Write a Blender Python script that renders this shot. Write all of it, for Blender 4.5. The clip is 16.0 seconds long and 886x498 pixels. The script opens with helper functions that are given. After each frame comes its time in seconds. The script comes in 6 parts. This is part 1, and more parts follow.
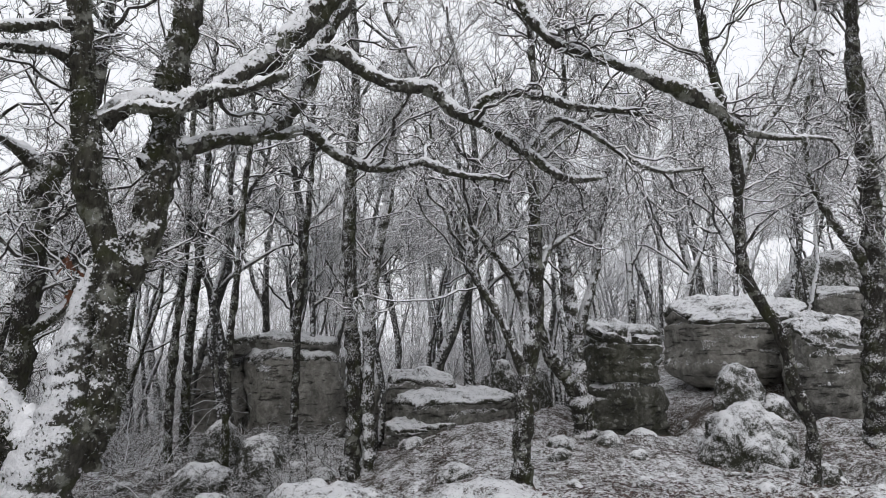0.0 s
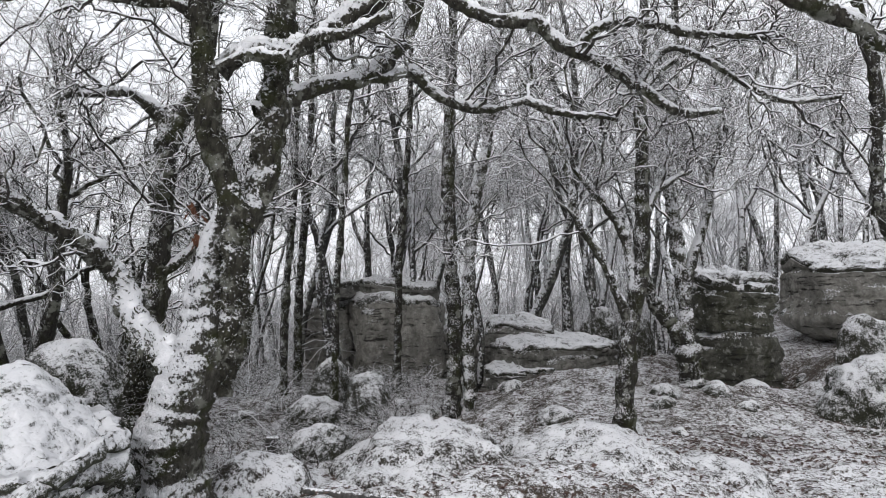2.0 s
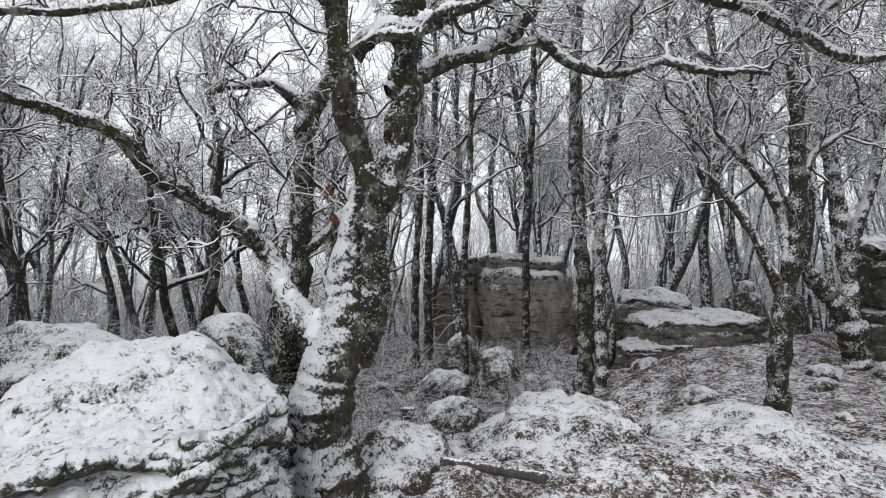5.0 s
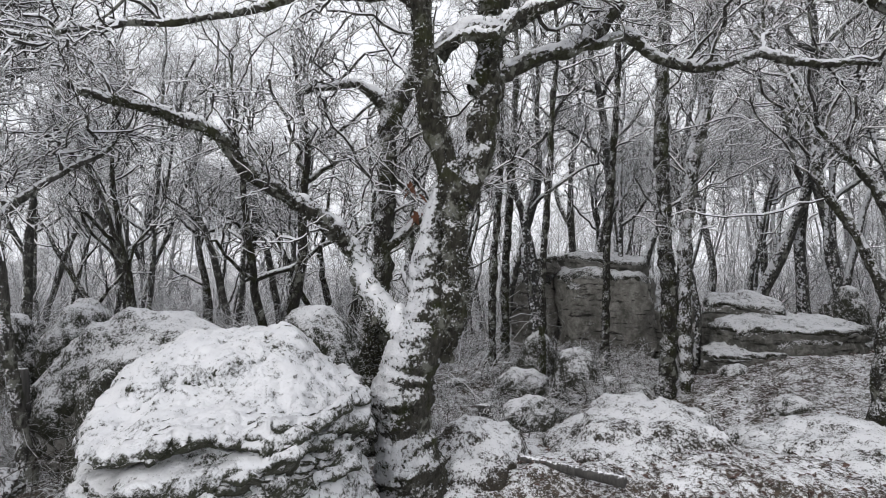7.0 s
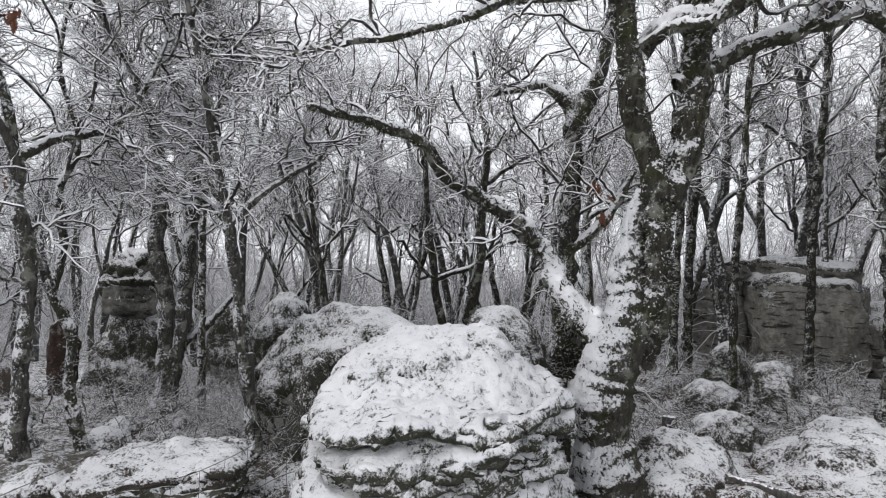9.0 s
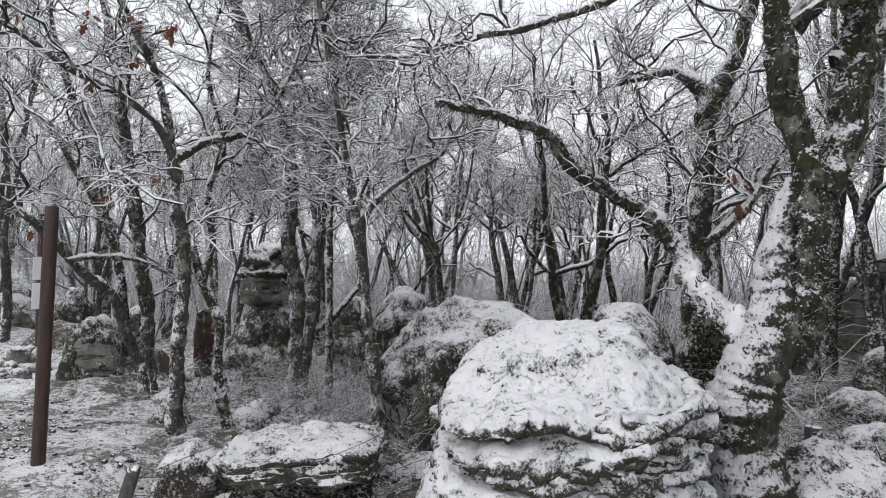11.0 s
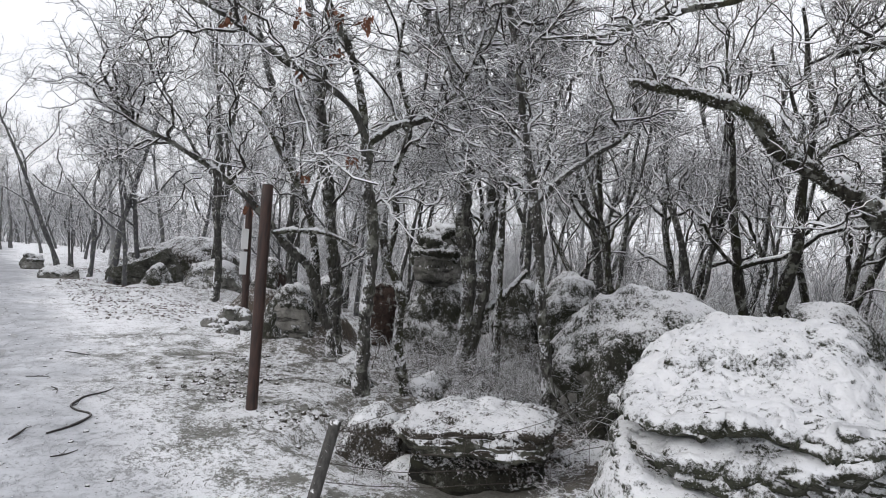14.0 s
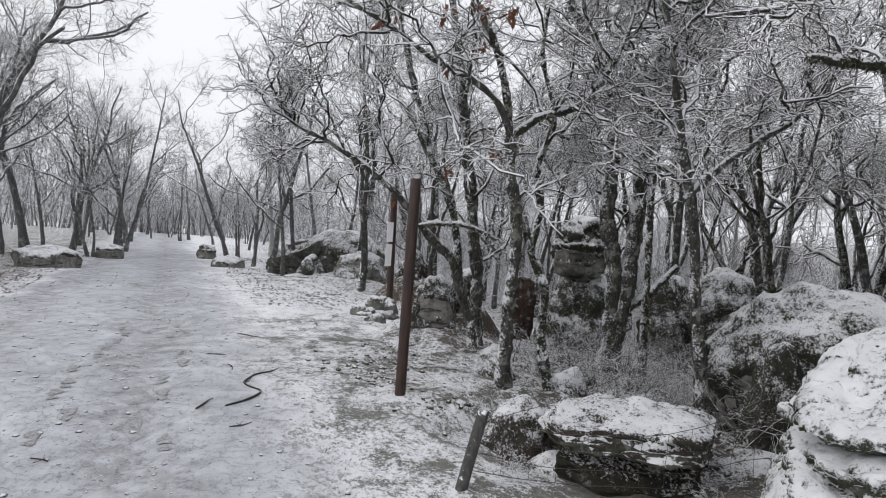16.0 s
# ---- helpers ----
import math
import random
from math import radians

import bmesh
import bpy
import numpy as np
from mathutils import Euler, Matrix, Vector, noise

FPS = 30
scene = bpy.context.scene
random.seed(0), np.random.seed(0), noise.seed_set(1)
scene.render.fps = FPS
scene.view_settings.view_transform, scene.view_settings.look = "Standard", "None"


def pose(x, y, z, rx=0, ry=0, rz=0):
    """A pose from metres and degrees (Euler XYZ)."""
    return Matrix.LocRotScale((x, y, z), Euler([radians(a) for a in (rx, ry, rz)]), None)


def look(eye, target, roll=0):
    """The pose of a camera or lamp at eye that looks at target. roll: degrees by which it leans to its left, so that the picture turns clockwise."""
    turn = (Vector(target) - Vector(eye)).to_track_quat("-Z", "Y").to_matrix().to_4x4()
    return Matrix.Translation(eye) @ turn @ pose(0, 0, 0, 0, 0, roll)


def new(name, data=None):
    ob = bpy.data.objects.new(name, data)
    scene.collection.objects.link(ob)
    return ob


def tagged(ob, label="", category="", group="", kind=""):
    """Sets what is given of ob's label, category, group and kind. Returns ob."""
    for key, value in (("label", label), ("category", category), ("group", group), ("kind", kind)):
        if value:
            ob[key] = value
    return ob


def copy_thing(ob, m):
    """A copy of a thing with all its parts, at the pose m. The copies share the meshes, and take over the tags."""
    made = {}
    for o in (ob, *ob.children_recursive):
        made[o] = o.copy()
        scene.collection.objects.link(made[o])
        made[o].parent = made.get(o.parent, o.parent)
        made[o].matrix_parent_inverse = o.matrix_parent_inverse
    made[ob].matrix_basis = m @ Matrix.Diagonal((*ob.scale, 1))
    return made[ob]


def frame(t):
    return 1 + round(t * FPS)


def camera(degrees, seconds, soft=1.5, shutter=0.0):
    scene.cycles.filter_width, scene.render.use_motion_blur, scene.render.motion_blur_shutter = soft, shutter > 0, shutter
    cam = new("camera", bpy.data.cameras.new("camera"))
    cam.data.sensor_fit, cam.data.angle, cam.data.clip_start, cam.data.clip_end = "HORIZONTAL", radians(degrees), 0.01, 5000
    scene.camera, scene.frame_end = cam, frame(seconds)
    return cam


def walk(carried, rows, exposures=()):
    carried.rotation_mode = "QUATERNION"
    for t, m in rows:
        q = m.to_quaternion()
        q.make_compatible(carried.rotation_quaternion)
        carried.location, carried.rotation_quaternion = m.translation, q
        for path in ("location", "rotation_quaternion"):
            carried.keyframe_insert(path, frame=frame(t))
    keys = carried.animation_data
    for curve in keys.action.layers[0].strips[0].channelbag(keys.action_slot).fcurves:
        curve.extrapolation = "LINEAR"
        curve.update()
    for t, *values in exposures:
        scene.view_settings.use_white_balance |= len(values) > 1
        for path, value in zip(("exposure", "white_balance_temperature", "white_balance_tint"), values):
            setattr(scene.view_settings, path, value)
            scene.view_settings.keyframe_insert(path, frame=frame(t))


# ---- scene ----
cam = camera(72.1, 16.0, soft=1.0)
METRES, EYE, TILT, LEAN, TURN = 0.9, 1.55, 0.0, 0.0, 0.0
ROWS = [
    (0.0, 0.0, 0.0, 0.0, 0.01, 9.43, 0.04),
    (0.5, -0.0301, -0.0107, -0.0045, 3.46, 9.2, -0.49),
    (1.0, -0.0506, -0.0085, -0.0143, 6.26, 8.11, -0.96),
    (1.5, -0.0577, 0.0049, -0.0286, 7.49, 6.87, -0.51),
    (2.0, -0.0706, 0.0178, -0.0466, 8.85, 4.53, -0.77),
    (2.5, -0.0738, 0.0151, -0.0511, 9.87, 3.68, -0.58),
    (3.0, -0.088, 0.0139, -0.0502, 11.68, 2.99, -0.72),
    (3.5, -0.1025, 0.0215, -0.0513, 13.7, 2.77, -0.83),
    (4.0, -0.1275, 0.0344, -0.0569, 16.07, 2.47, -0.93),
    (4.5, -0.1472, 0.041, -0.0593, 18.37, 2.28, -0.6),
    (7.0, -0.167, -0.0074, -0.0621, 27.5, 1.89, -1.31),
    (7.5, -0.1313, -0.0338, -0.071, 30.37, 1.58, -2.3),
    (8.0, -0.2448, -0.0759, -0.0637, 35.18, 1.65, -1.7),
    (8.5, -0.3336, -0.1193, -0.0656, 39.11, 1.65, -2.35),
    (9.0, -0.3828, -0.1661, -0.068, 42.33, 1.53, -2.33),
    (9.5, -0.4211, -0.2055, -0.0733, 45.24, 1.37, -2.09),
    (12.0, -0.4998, -0.2851, -0.092, 56.35, 0.07, -3.55),
    (12.5, -0.514, -0.3199, -0.093, 58.35, -0.33, -3.94),
    (13.0, -0.5287, -0.3623, -0.0966, 61.16, -0.8, -4.2),
    (13.5, -0.5304, -0.3906, -0.1027, 64.01, -1.24, -4.73),
    (14.0, -0.54, -0.4155, -0.1065, 67.26, -1.8, -4.81),
    (14.5, -0.5426, -0.4357, -0.1122, 70.56, -2.26, -4.99),
    (15.0, -0.5549, -0.4579, -0.1165, 74.0, -2.72, -4.88),
    (15.5, -0.5702, -0.4785, -0.1186, 76.94, -3.13, -4.7),
    (16.0, -0.5721, -0.4929, -0.1199, 79.92, -3.44, -4.59),
]
walk(cam, [(t, pose(0, 0, EYE, TILT, LEAN, TURN) @ pose(METRES * x, METRES * y, METRES * z, 90 + pitch, roll, yaw)) for t, x, y, z, yaw, pitch, roll in ROWS],
     [(0, -0.10), (1.0, -0.04), (3.0, 0.10), (4.5, 0.05), (7.5, 0.0), (9.5, 0.02), (12.5, 0.0), (14.5, -0.06), (16, -0.15)])

# ---- light ----
SKY = (0.948, 0.960, 1.015)
world = bpy.data.worlds.new("overcast_sky")
scene.world = world
world.use_nodes = True
wn, wl = world.node_tree.nodes, world.node_tree.links
sky = wn.new("ShaderNodeTexSky")
sky.sky_type, sky.sun_disc = "NISHITA", False
sky.sun_elevation, sky.sun_rotation = radians(40), radians(184)
sky.air_density, sky.dust_density = 2.0, 6.0
grey = wn.new("ShaderNodeHueSaturation")
grey.inputs["Saturation"].default_value = 0.25
grey.inputs["Value"].default_value = 0.12
cloud = wn.new("ShaderNodeMixRGB")
cloud.inputs[0].default_value = 0.85
cloud.inputs[2].default_value = (*SKY, 1)
wl.new(sky.outputs[0], grey.inputs["Color"])
wl.new(grey.outputs[0], cloud.inputs[1])
wl.new(cloud.outputs[0], wn["Background"].inputs[0])
wn["Background"].inputs[1].default_value = 1.21
sun = new("sun", bpy.data.lights.new("sun", "SUN"))
sun.data.energy, sun.data.angle, sun.data.color = 0.5, radians(50), (1.0, 0.97, 0.93)
sun.matrix_world = look((0, 0, 22), (2, 26, 0))


# ---- noise and mesh tools ----
def smooth(a, b, v):
    q = np.clip((v - a) / (b - a), 0, 1)
    return q * q * (3 - 2 * q)


def lattice(i, seed):
    n = (i[..., 0] * 374761393 + i[..., 1] * 668265263 + i[..., 2] * 2147483647 + seed * 1274126177) & 0xFFFFFFFF
    n = ((n ^ (n >> 13)) * 1274126177) & 0xFFFFFFFF
    n = ((n ^ (n >> 16)) * 2246822519) & 0xFFFFFFFF
    return ((n ^ (n >> 15)) & 0xFFFF) / 32767.5 - 1


def value(p, seed=0):
    """Smooth value noise, -1 to 1, for an array of points."""
    p = np.asarray(p, float)
    i = np.floor(p).astype(np.int64)
    f = p - i
    f = f * f * (3 - 2 * f)
    out = 0
    for dx in (0, 1):
        for dy in (0, 1):
            for dz in (0, 1):
                w = np.abs(1 - dx - f[..., 0]) * np.abs(1 - dy - f[..., 1]) * np.abs(1 - dz - f[..., 2])
                out = out + w * lattice(i + np.array((dx, dy, dz)), seed)
    return out


def fbm(p, seed=0, octaves=4, gain=0.5):
    out, amp, p = 0, 1.0, np.asarray(p, float)
    for n in range(octaves):
        out = out + amp * value(p, seed + 17 * n)
        p, amp = p * 2.03 + 11.3, amp * gain
    return out


def mesh_of(name, verts, faces, material, shade=True):
    me = bpy.data.meshes.new(name)
    faces = np.asarray(faces)
    side = faces.shape[1]
    me.vertices.add(len(verts))
    me.vertices.foreach_set("co", np.asarray(verts, np.float32).ravel())
    me.loops.add(faces.size)
    me.loops.foreach_set("vertex_index", faces.astype(np.int32).ravel())
    me.polygons.add(len(faces))
    me.polygons.foreach_set("loop_start", np.arange(0, faces.size, side, dtype=np.int32))
    me.polygons.foreach_set("use_smooth", np.full(len(faces), shade))
    me.materials.append(material)
    me.update(calc_edges=True)
    return me


def thing(name, label, category, place=(0, 0, 0), group="", kind=""):
    ob = new(name)
    ob.empty_display_size = 0.2
    ob.location = place
    return tagged(ob, label, category, group, kind)


def part(name, me, parent, label=""):
    ob = new(name, me)
    ob.parent = parent
    return tagged(ob, label) if label else ob


def tubes(points, radii, sides):
    """Tubes round polylines: points (n, k, 3), radii (n, k). Returns verts and quads."""
    n, k, _ = points.shape
    tang = np.gradient(points, axis=1)
    tang /= np.linalg.norm(tang, axis=2, keepdims=True) + 1e-9
    ref = np.where(np.abs(tang.mean(1)[:, 2:3]) > 0.8, [[1.0, 0, 0]], [[0, 0, 1.0]])[:, None, :]
    u = np.cross(tang, ref)
    u /= np.linalg.norm(u, axis=2, keepdims=True) + 1e-9
    v = np.cross(tang, u)
    a = np.arange(sides) * 2 * math.pi / sides
    ring = u[:, :, None, :] * np.cos(a)[None, None, :, None] + v[:, :, None, :] * np.sin(a)[None, None, :, None]
    verts = points[:, :, None, :] + ring * radii[:, :, None, None]
    idx = np.arange(n * k * sides).reshape(n, k, sides)
    nxt = np.roll(idx, -1, axis=2)
    quads = np.stack([idx[:, :-1], nxt[:, :-1], nxt[:, 1:], idx[:, 1:]], -1).reshape(-1, 4)
    return verts.reshape(-1, 3), quads


def joined(pieces):
    vs, fs, n = [], [], 0
    for v, f in pieces:
        vs.append(v), fs.append(np.asarray(f) + n)
        n += len(v)
    return np.concatenate(vs), np.concatenate(fs)


def ball_grid(sub):
    bm = bmesh.new()
    bmesh.ops.create_icosphere(bm, subdivisions=sub, radius=1)
    v = np.array([x.co for x in bm.verts])
    f = np.array([[x.index for x in p.verts] for p in bm.faces])
    bm.free()
    return v, f


BALLS = {n: ball_grid(n) for n in (2, 3, 4, 5, 6)}


def normals_of(verts, faces):
    a, b, c = (verts[faces[:, n]] for n in range(3))
    fn = np.cross(b - a, c - a)
    out = np.zeros_like(verts)
    for n in range(3):
        np.add.at(out, faces[:, n], fn)
    return out / (np.linalg.norm(out, axis=1, keepdims=True) + 1e-12)


# ---- materials ----
def material(name):
    m = bpy.data.materials.new(name)
    m.use_nodes = True
    return m, m.node_tree.nodes, m.node_tree.links, m.node_tree.nodes["Principled BSDF"]


def noise_node(n, l, scale, detail=4.0, rough=0.6, coords=None):
    t = n.new("ShaderNodeTexNoise")
    t.inputs["Scale"].default_value, t.inputs["Detail"].default_value, t.inputs["Roughness"].default_value = scale, detail, rough
    if coords is not None:
        l.new(coords, t.inputs["Vector"])
    return t.outputs[0]


def ramp(n, l, source, stops):
    r = n.new("ShaderNodeValToRGB")
    for _ in range(len(stops) - 2):
        r.color_ramp.elements.new(0.5)
    for e, (at, c) in zip(r.color_ramp.elements, stops):
        e.position, e.color = at, (*c, 1) if len(c) == 3 else c
    l.new(source, r.inputs[0])
    return r.outputs[0]


def blend(n, l, fac, a, b):
    m = n.new("ShaderNodeMixRGB")
    for slot, v in zip(m.inputs, (fac, a, b)):
        if isinstance(v, (int, float)):
            slot.default_value = v
        elif isinstance(v, tuple):
            slot.default_value = (*v, 1)
        else:
            l.new(v, slot)
    return m.outputs[0]


def maths(n, l, op, a, b=0.0, c=0.0):
    m = n.new("ShaderNodeMath")
    m.operation = op
    for slot, v in zip(m.inputs, (a, b, c)):
        if isinstance(v, (int, float)):
            slot.default_value = v
        else:
            l.new(v, slot)
    return m.outputs[0]


def bump(n, l, bsdf, height, strength, distance):
    b = n.new("ShaderNodeBump")
    b.inputs["Strength"].default_value, b.inputs["Distance"].default_value = strength, distance
    l.new(height, b.inputs["Height"])
    l.new(b.outputs[0], bsdf.inputs["Normal"])


def upness(n, l):
    g = n.new("ShaderNodeNewGeometry")
    s = n.new("ShaderNodeSeparateXYZ")
    l.new(g.outputs["Normal"], s.inputs[0])
    return s.outputs[2], g.outputs["Position"]


def drifted(n, l, up, share):
    """Upward facing, plus a share for faces turned to the wind that drove the snow."""
    g = n.new("ShaderNodeNewGeometry")
    d = n.new("ShaderNodeVectorMath")
    d.operation = "DOT_PRODUCT"
    d.inputs[1].default_value = (-0.45, -0.87, 0.2)
    l.new(g.outputs["Normal"], d.inputs[0])
    return maths(n, l, "ADD", up, maths(n, l, "MULTIPLY", d.outputs["Value"], share))


SNOW_WHITE = (0.865, 0.872, 0.90)


def snow_on(n, l, base, pos, up, low, high, grain, patch, rough=1.0):
    """Lays snow over a colour where the surface faces up, broken by noise of two sizes."""
    small = noise_node(n, l, grain, 3, 0.7, pos)
    broad = noise_node(n, l, patch, 3, 0.6, pos)
    lift = maths(n, l, "ADD", up, maths(n, l, "MULTIPLY", maths(n, l, "SUBTRACT", small, 0.5), 1.9 * rough))
    lift = maths(n, l, "ADD", lift, maths(n, l, "MULTIPLY", maths(n, l, "SUBTRACT", broad, 0.5), 0.9 * rough))
    mr = n.new("ShaderNodeMapRange")
    mr.inputs[1].default_value, mr.inputs[2].default_value = low, high
    l.new(lift, mr.inputs[0])
    return blend(n, l, mr.outputs[0], base, SNOW_WHITE), mr.outputs[0]


def bark(name, dark, light, moss, low, high, grain=38.0, patch=3.0, wind=0.35, rough=1.0, relief=0.022):
    m, n, l, b = material(name)
    up, pos = upness(n, l)
    big = noise_node(n, l, 9, 5, 0.65, pos)
    fine = noise_node(n, l, 55, 4, 0.7, pos)
    stretch = n.new("ShaderNodeMapping")
    stretch.inputs["Scale"].default_value = (1, 1, 0.25)
    l.new(pos, stretch.inputs[0])
    ridge = noise_node(n, l, 45, 4, 0.6, stretch.outputs[0])
    col = ramp(n, l, ridge, [(0.3, dark), (0.7, light)])
    lichen = ramp(n, l, big, [(0.54, (0, 0, 0)), (0.60, (1, 1, 1))])
    col = blend(n, l, maths(n, l, "MULTIPLY", lichen, 0.75), col, (0.27, 0.275, 0.24))
    mossy = ramp(n, l, noise_node(n, l, 5, 4, 0.6, pos), [(0.5, (0, 0, 0)), (0.64, (1, 1, 1))])
    col = blend(n, l, maths(n, l, "MULTIPLY", mossy, moss), col, (0.040, 0.045, 0.016))
    col, amount = snow_on(n, l, col, pos, drifted(n, l, up, wind), low, high, grain, patch, rough)
    l.new(col, b.inputs["Base Color"])
    b.inputs["Roughness"].default_value = 0.9
    b.inputs["Specular IOR Level"].default_value = 0.2
    hgt = maths(n, l, "ADD", maths(n, l, "MULTIPLY", ridge, 1.0), maths(n, l, "MULTIPLY", amount, 0.6))
    bump(n, l, b, maths(n, l, "ADD", hgt, maths(n, l, "MULTIPLY", fine, 0.8)), 1.0, relief)
    return m


BARK = bark("oak_bark", (0.010, 0.009, 0.008), (0.060, 0.056, 0.048), 0.6, 0.54, 0.80, 60.0, 13.0, 0.5, 1.6)
BARK_FLECK = bark("snow_flecked_bark", (0.020, 0.019, 0.017), (0.12, 0.115, 0.105), 0.3, 0.24, 0.44, 48.0, 7.0, 0.45, 1.35)
BARK_DRIFT = bark("snow_plastered_bark", (0.020, 0.019, 0.015), (0.10, 0.095, 0.08), 0.9, 0.30, 0.70, 50.0, 9.0, 0.85, 1.9, 0.035)
# next two: barks of farther oaks, base colour paled to stand for mist
BARK_FAR = bark("haze_pale_oak_bark", (0.024, 0.023, 0.022), (0.105, 0.102, 0.097), 0.2, 0.36, 0.50, 24.0, 5.0, 0.45, 1.2)
BARK_FOG = bark("fog_pale_bark", (0.21, 0.21, 0.215), (0.38, 0.38, 0.39), 0.0, 0.25, 0.7, 12.0, 1.5, 0.45)
TWIG = bark("snowy_twig_bark", (0.016, 0.014, 0.013), (0.070, 0.064, 0.058), 0.1, 0.06, 0.18, 34.0, 5.0, 0.12, 0.6, 0.004)
BARK_MOSS = bark("mossy_oak_bark", (0.011, 0.010, 0.008), (0.085, 0.081, 0.064), 0.7, 0.44, 0.62, 48.0, 8.0, 0.22, 1.6, 0.03)
SCRUB_TWIG = bark("dark_scrub_bark", (0.022, 0.019, 0.016), (0.085, 0.074, 0.064), 0.1, 0.34, 0.44, 30.0, 9.0, 0.1, 1.6, 0.004)
BARK_LIMB = bark("snow_topped_limb_bark", (0.014, 0.013, 0.010), (0.085, 0.08, 0.066), 0.6, 0.12, 0.32, 44.0, 8.0, 0.3, 1.3)
MOSS_TUFT = bark("dark_tree_moss", (0.020, 0.021, 0.010), (0.075, 0.078, 0.045), 0.0, 0.55, 0.8, 60.0, 5.0)
# farther bark and twigs again, haze painted in as a paler base colour
TWIG_FAR = bark("haze_pale_twig_bark", (0.045, 0.044, 0.044), (0.14, 0.138, 0.135), 0.0, -0.02, 0.16, 18.0, 2.0, 0.1, 0.5, 0.005)
BARK_MIST = bark("mist_pale_oak_bark", (0.065, 0.065, 0.067), (0.15, 0.15, 0.155), 0.0, 0.40, 0.7, 14.0, 1.8, 0.4)
TWIG_MIST = bark("mist_pale_twig_bark", (0.11, 0.11, 0.115), (0.21, 0.21, 0.218), 0.0, 0.10, 0.35, 14.0, 1.5, 0.1, 0.4, 0.005)
TWIG_HAZE = bark("far_haze_pale_twig_bark", (0.14, 0.14, 0.146), (0.26, 0.26, 0.27), 0.0, 0.05, 0.4, 14.0, 1.5, 0.1, 0.4, 0.005)
TWIG_FOG = bark("fog_pale_twig", (0.29, 0.29, 0.30), (0.48, 0.48, 0.495), 0.0, -0.1, 0.25, 14.0, 1.5, 0.1, 0.4, 0.005)
LICHEN = bark("grey_lichen", (0.12, 0.13, 0.10), (0.34, 0.35, 0.30), 0.0, 0.1, 0.4, 60.0, 5.0)


def snow_material(name, low, high, under):
    """Snow through which moss and grit poke, more so on slopes and edges."""
    m, n, l, b = material(name)
    up, pos = upness(n, l)
    white = ramp(n, l, noise_node(n, l, 6, 4, 0.6, pos), [(0.3, (0.82, 0.83, 0.86)), (0.7, (0.90, 0.905, 0.925))])
    fine = noise_node(n, l, 62, 5, 0.75, pos)
    mid = noise_node(n, l, 15, 4, 0.65, pos)
    broad = noise_node(n, l, 3.0, 3, 0.6, pos)
    cover = maths(n, l, "MULTIPLY_ADD", up, 0.62, 0.20)
    for source, share in ((fine, 2.3), (mid, 1.5), (broad, 0.9)):
        cover = maths(n, l, "ADD", cover, maths(n, l, "MULTIPLY", maths(n, l, "SUBTRACT", source, 0.5), share))
    mr = n.new("ShaderNodeMapRange")
    mr.inputs[1].default_value, mr.inputs[2].default_value = low, high
    l.new(cover, mr.inputs[0])
    dark = ramp(n, l, noise_node(n, l, 70, 3, 0.7, pos), [(0.3, tuple(0.5 * v for v in under)), (0.7, tuple(1.7 * v for v in under))])
    l.new(blend(n, l, mr.outputs[0], dark, white), b.inputs["Base Color"])
    b.inputs["Roughness"].default_value = 0.7
    b.inputs["Specular IOR Level"].default_value = 0.3
    grit = noise_node(n, l, 140, 3, 0.7, pos)
    hgt = maths(n, l, "ADD", maths(n, l, "MULTIPLY", grit, 0.25), maths(n, l, "ADD", mid, maths(n, l, "MULTIPLY", fine, 0.8)))
    bump(n, l, b, maths(n, l, "ADD", hgt, maths(n, l, "MULTIPLY", mr.outputs[0], 0.7)), 0.7, 0.028)
    return m


SNOW = snow_material("mossy_snow", 0.30, 0.66, (0.030, 0.031, 0.020))
SNOW_DUST = snow_material("wind_packed_snow", 0.10, 0.52, (0.040, 0.042, 0.028))
SNOW_THIN = snow_material("thin_mossy_snow", 0.38, 0.68, (0.036, 0.036, 0.026))
SNOW_SPECK = snow_material("leaf_flecked_snow", 0.42, 0.72, (0.040, 0.034, 0.026))


def branch_snow():
    m, n, l, b = material("branch_snow")
    up, pos = upness(n, l)
    l.new(ramp(n, l, noise_node(n, l, 30, 3, 0.6, pos), [(0.3, (0.82, 0.825, 0.85)), (0.7, (0.89, 0.895, 0.91))]), b.inputs["Base Color"])
    b.inputs["Roughness"].default_value = 0.8
    b.inputs["Specular IOR Level"].default_value = 0.2
    bump(n, l, b, noise_node(n, l, 90, 3, 0.6, pos), 0.3, 0.004)
    return m


SNOW_BRANCH = branch_snow()


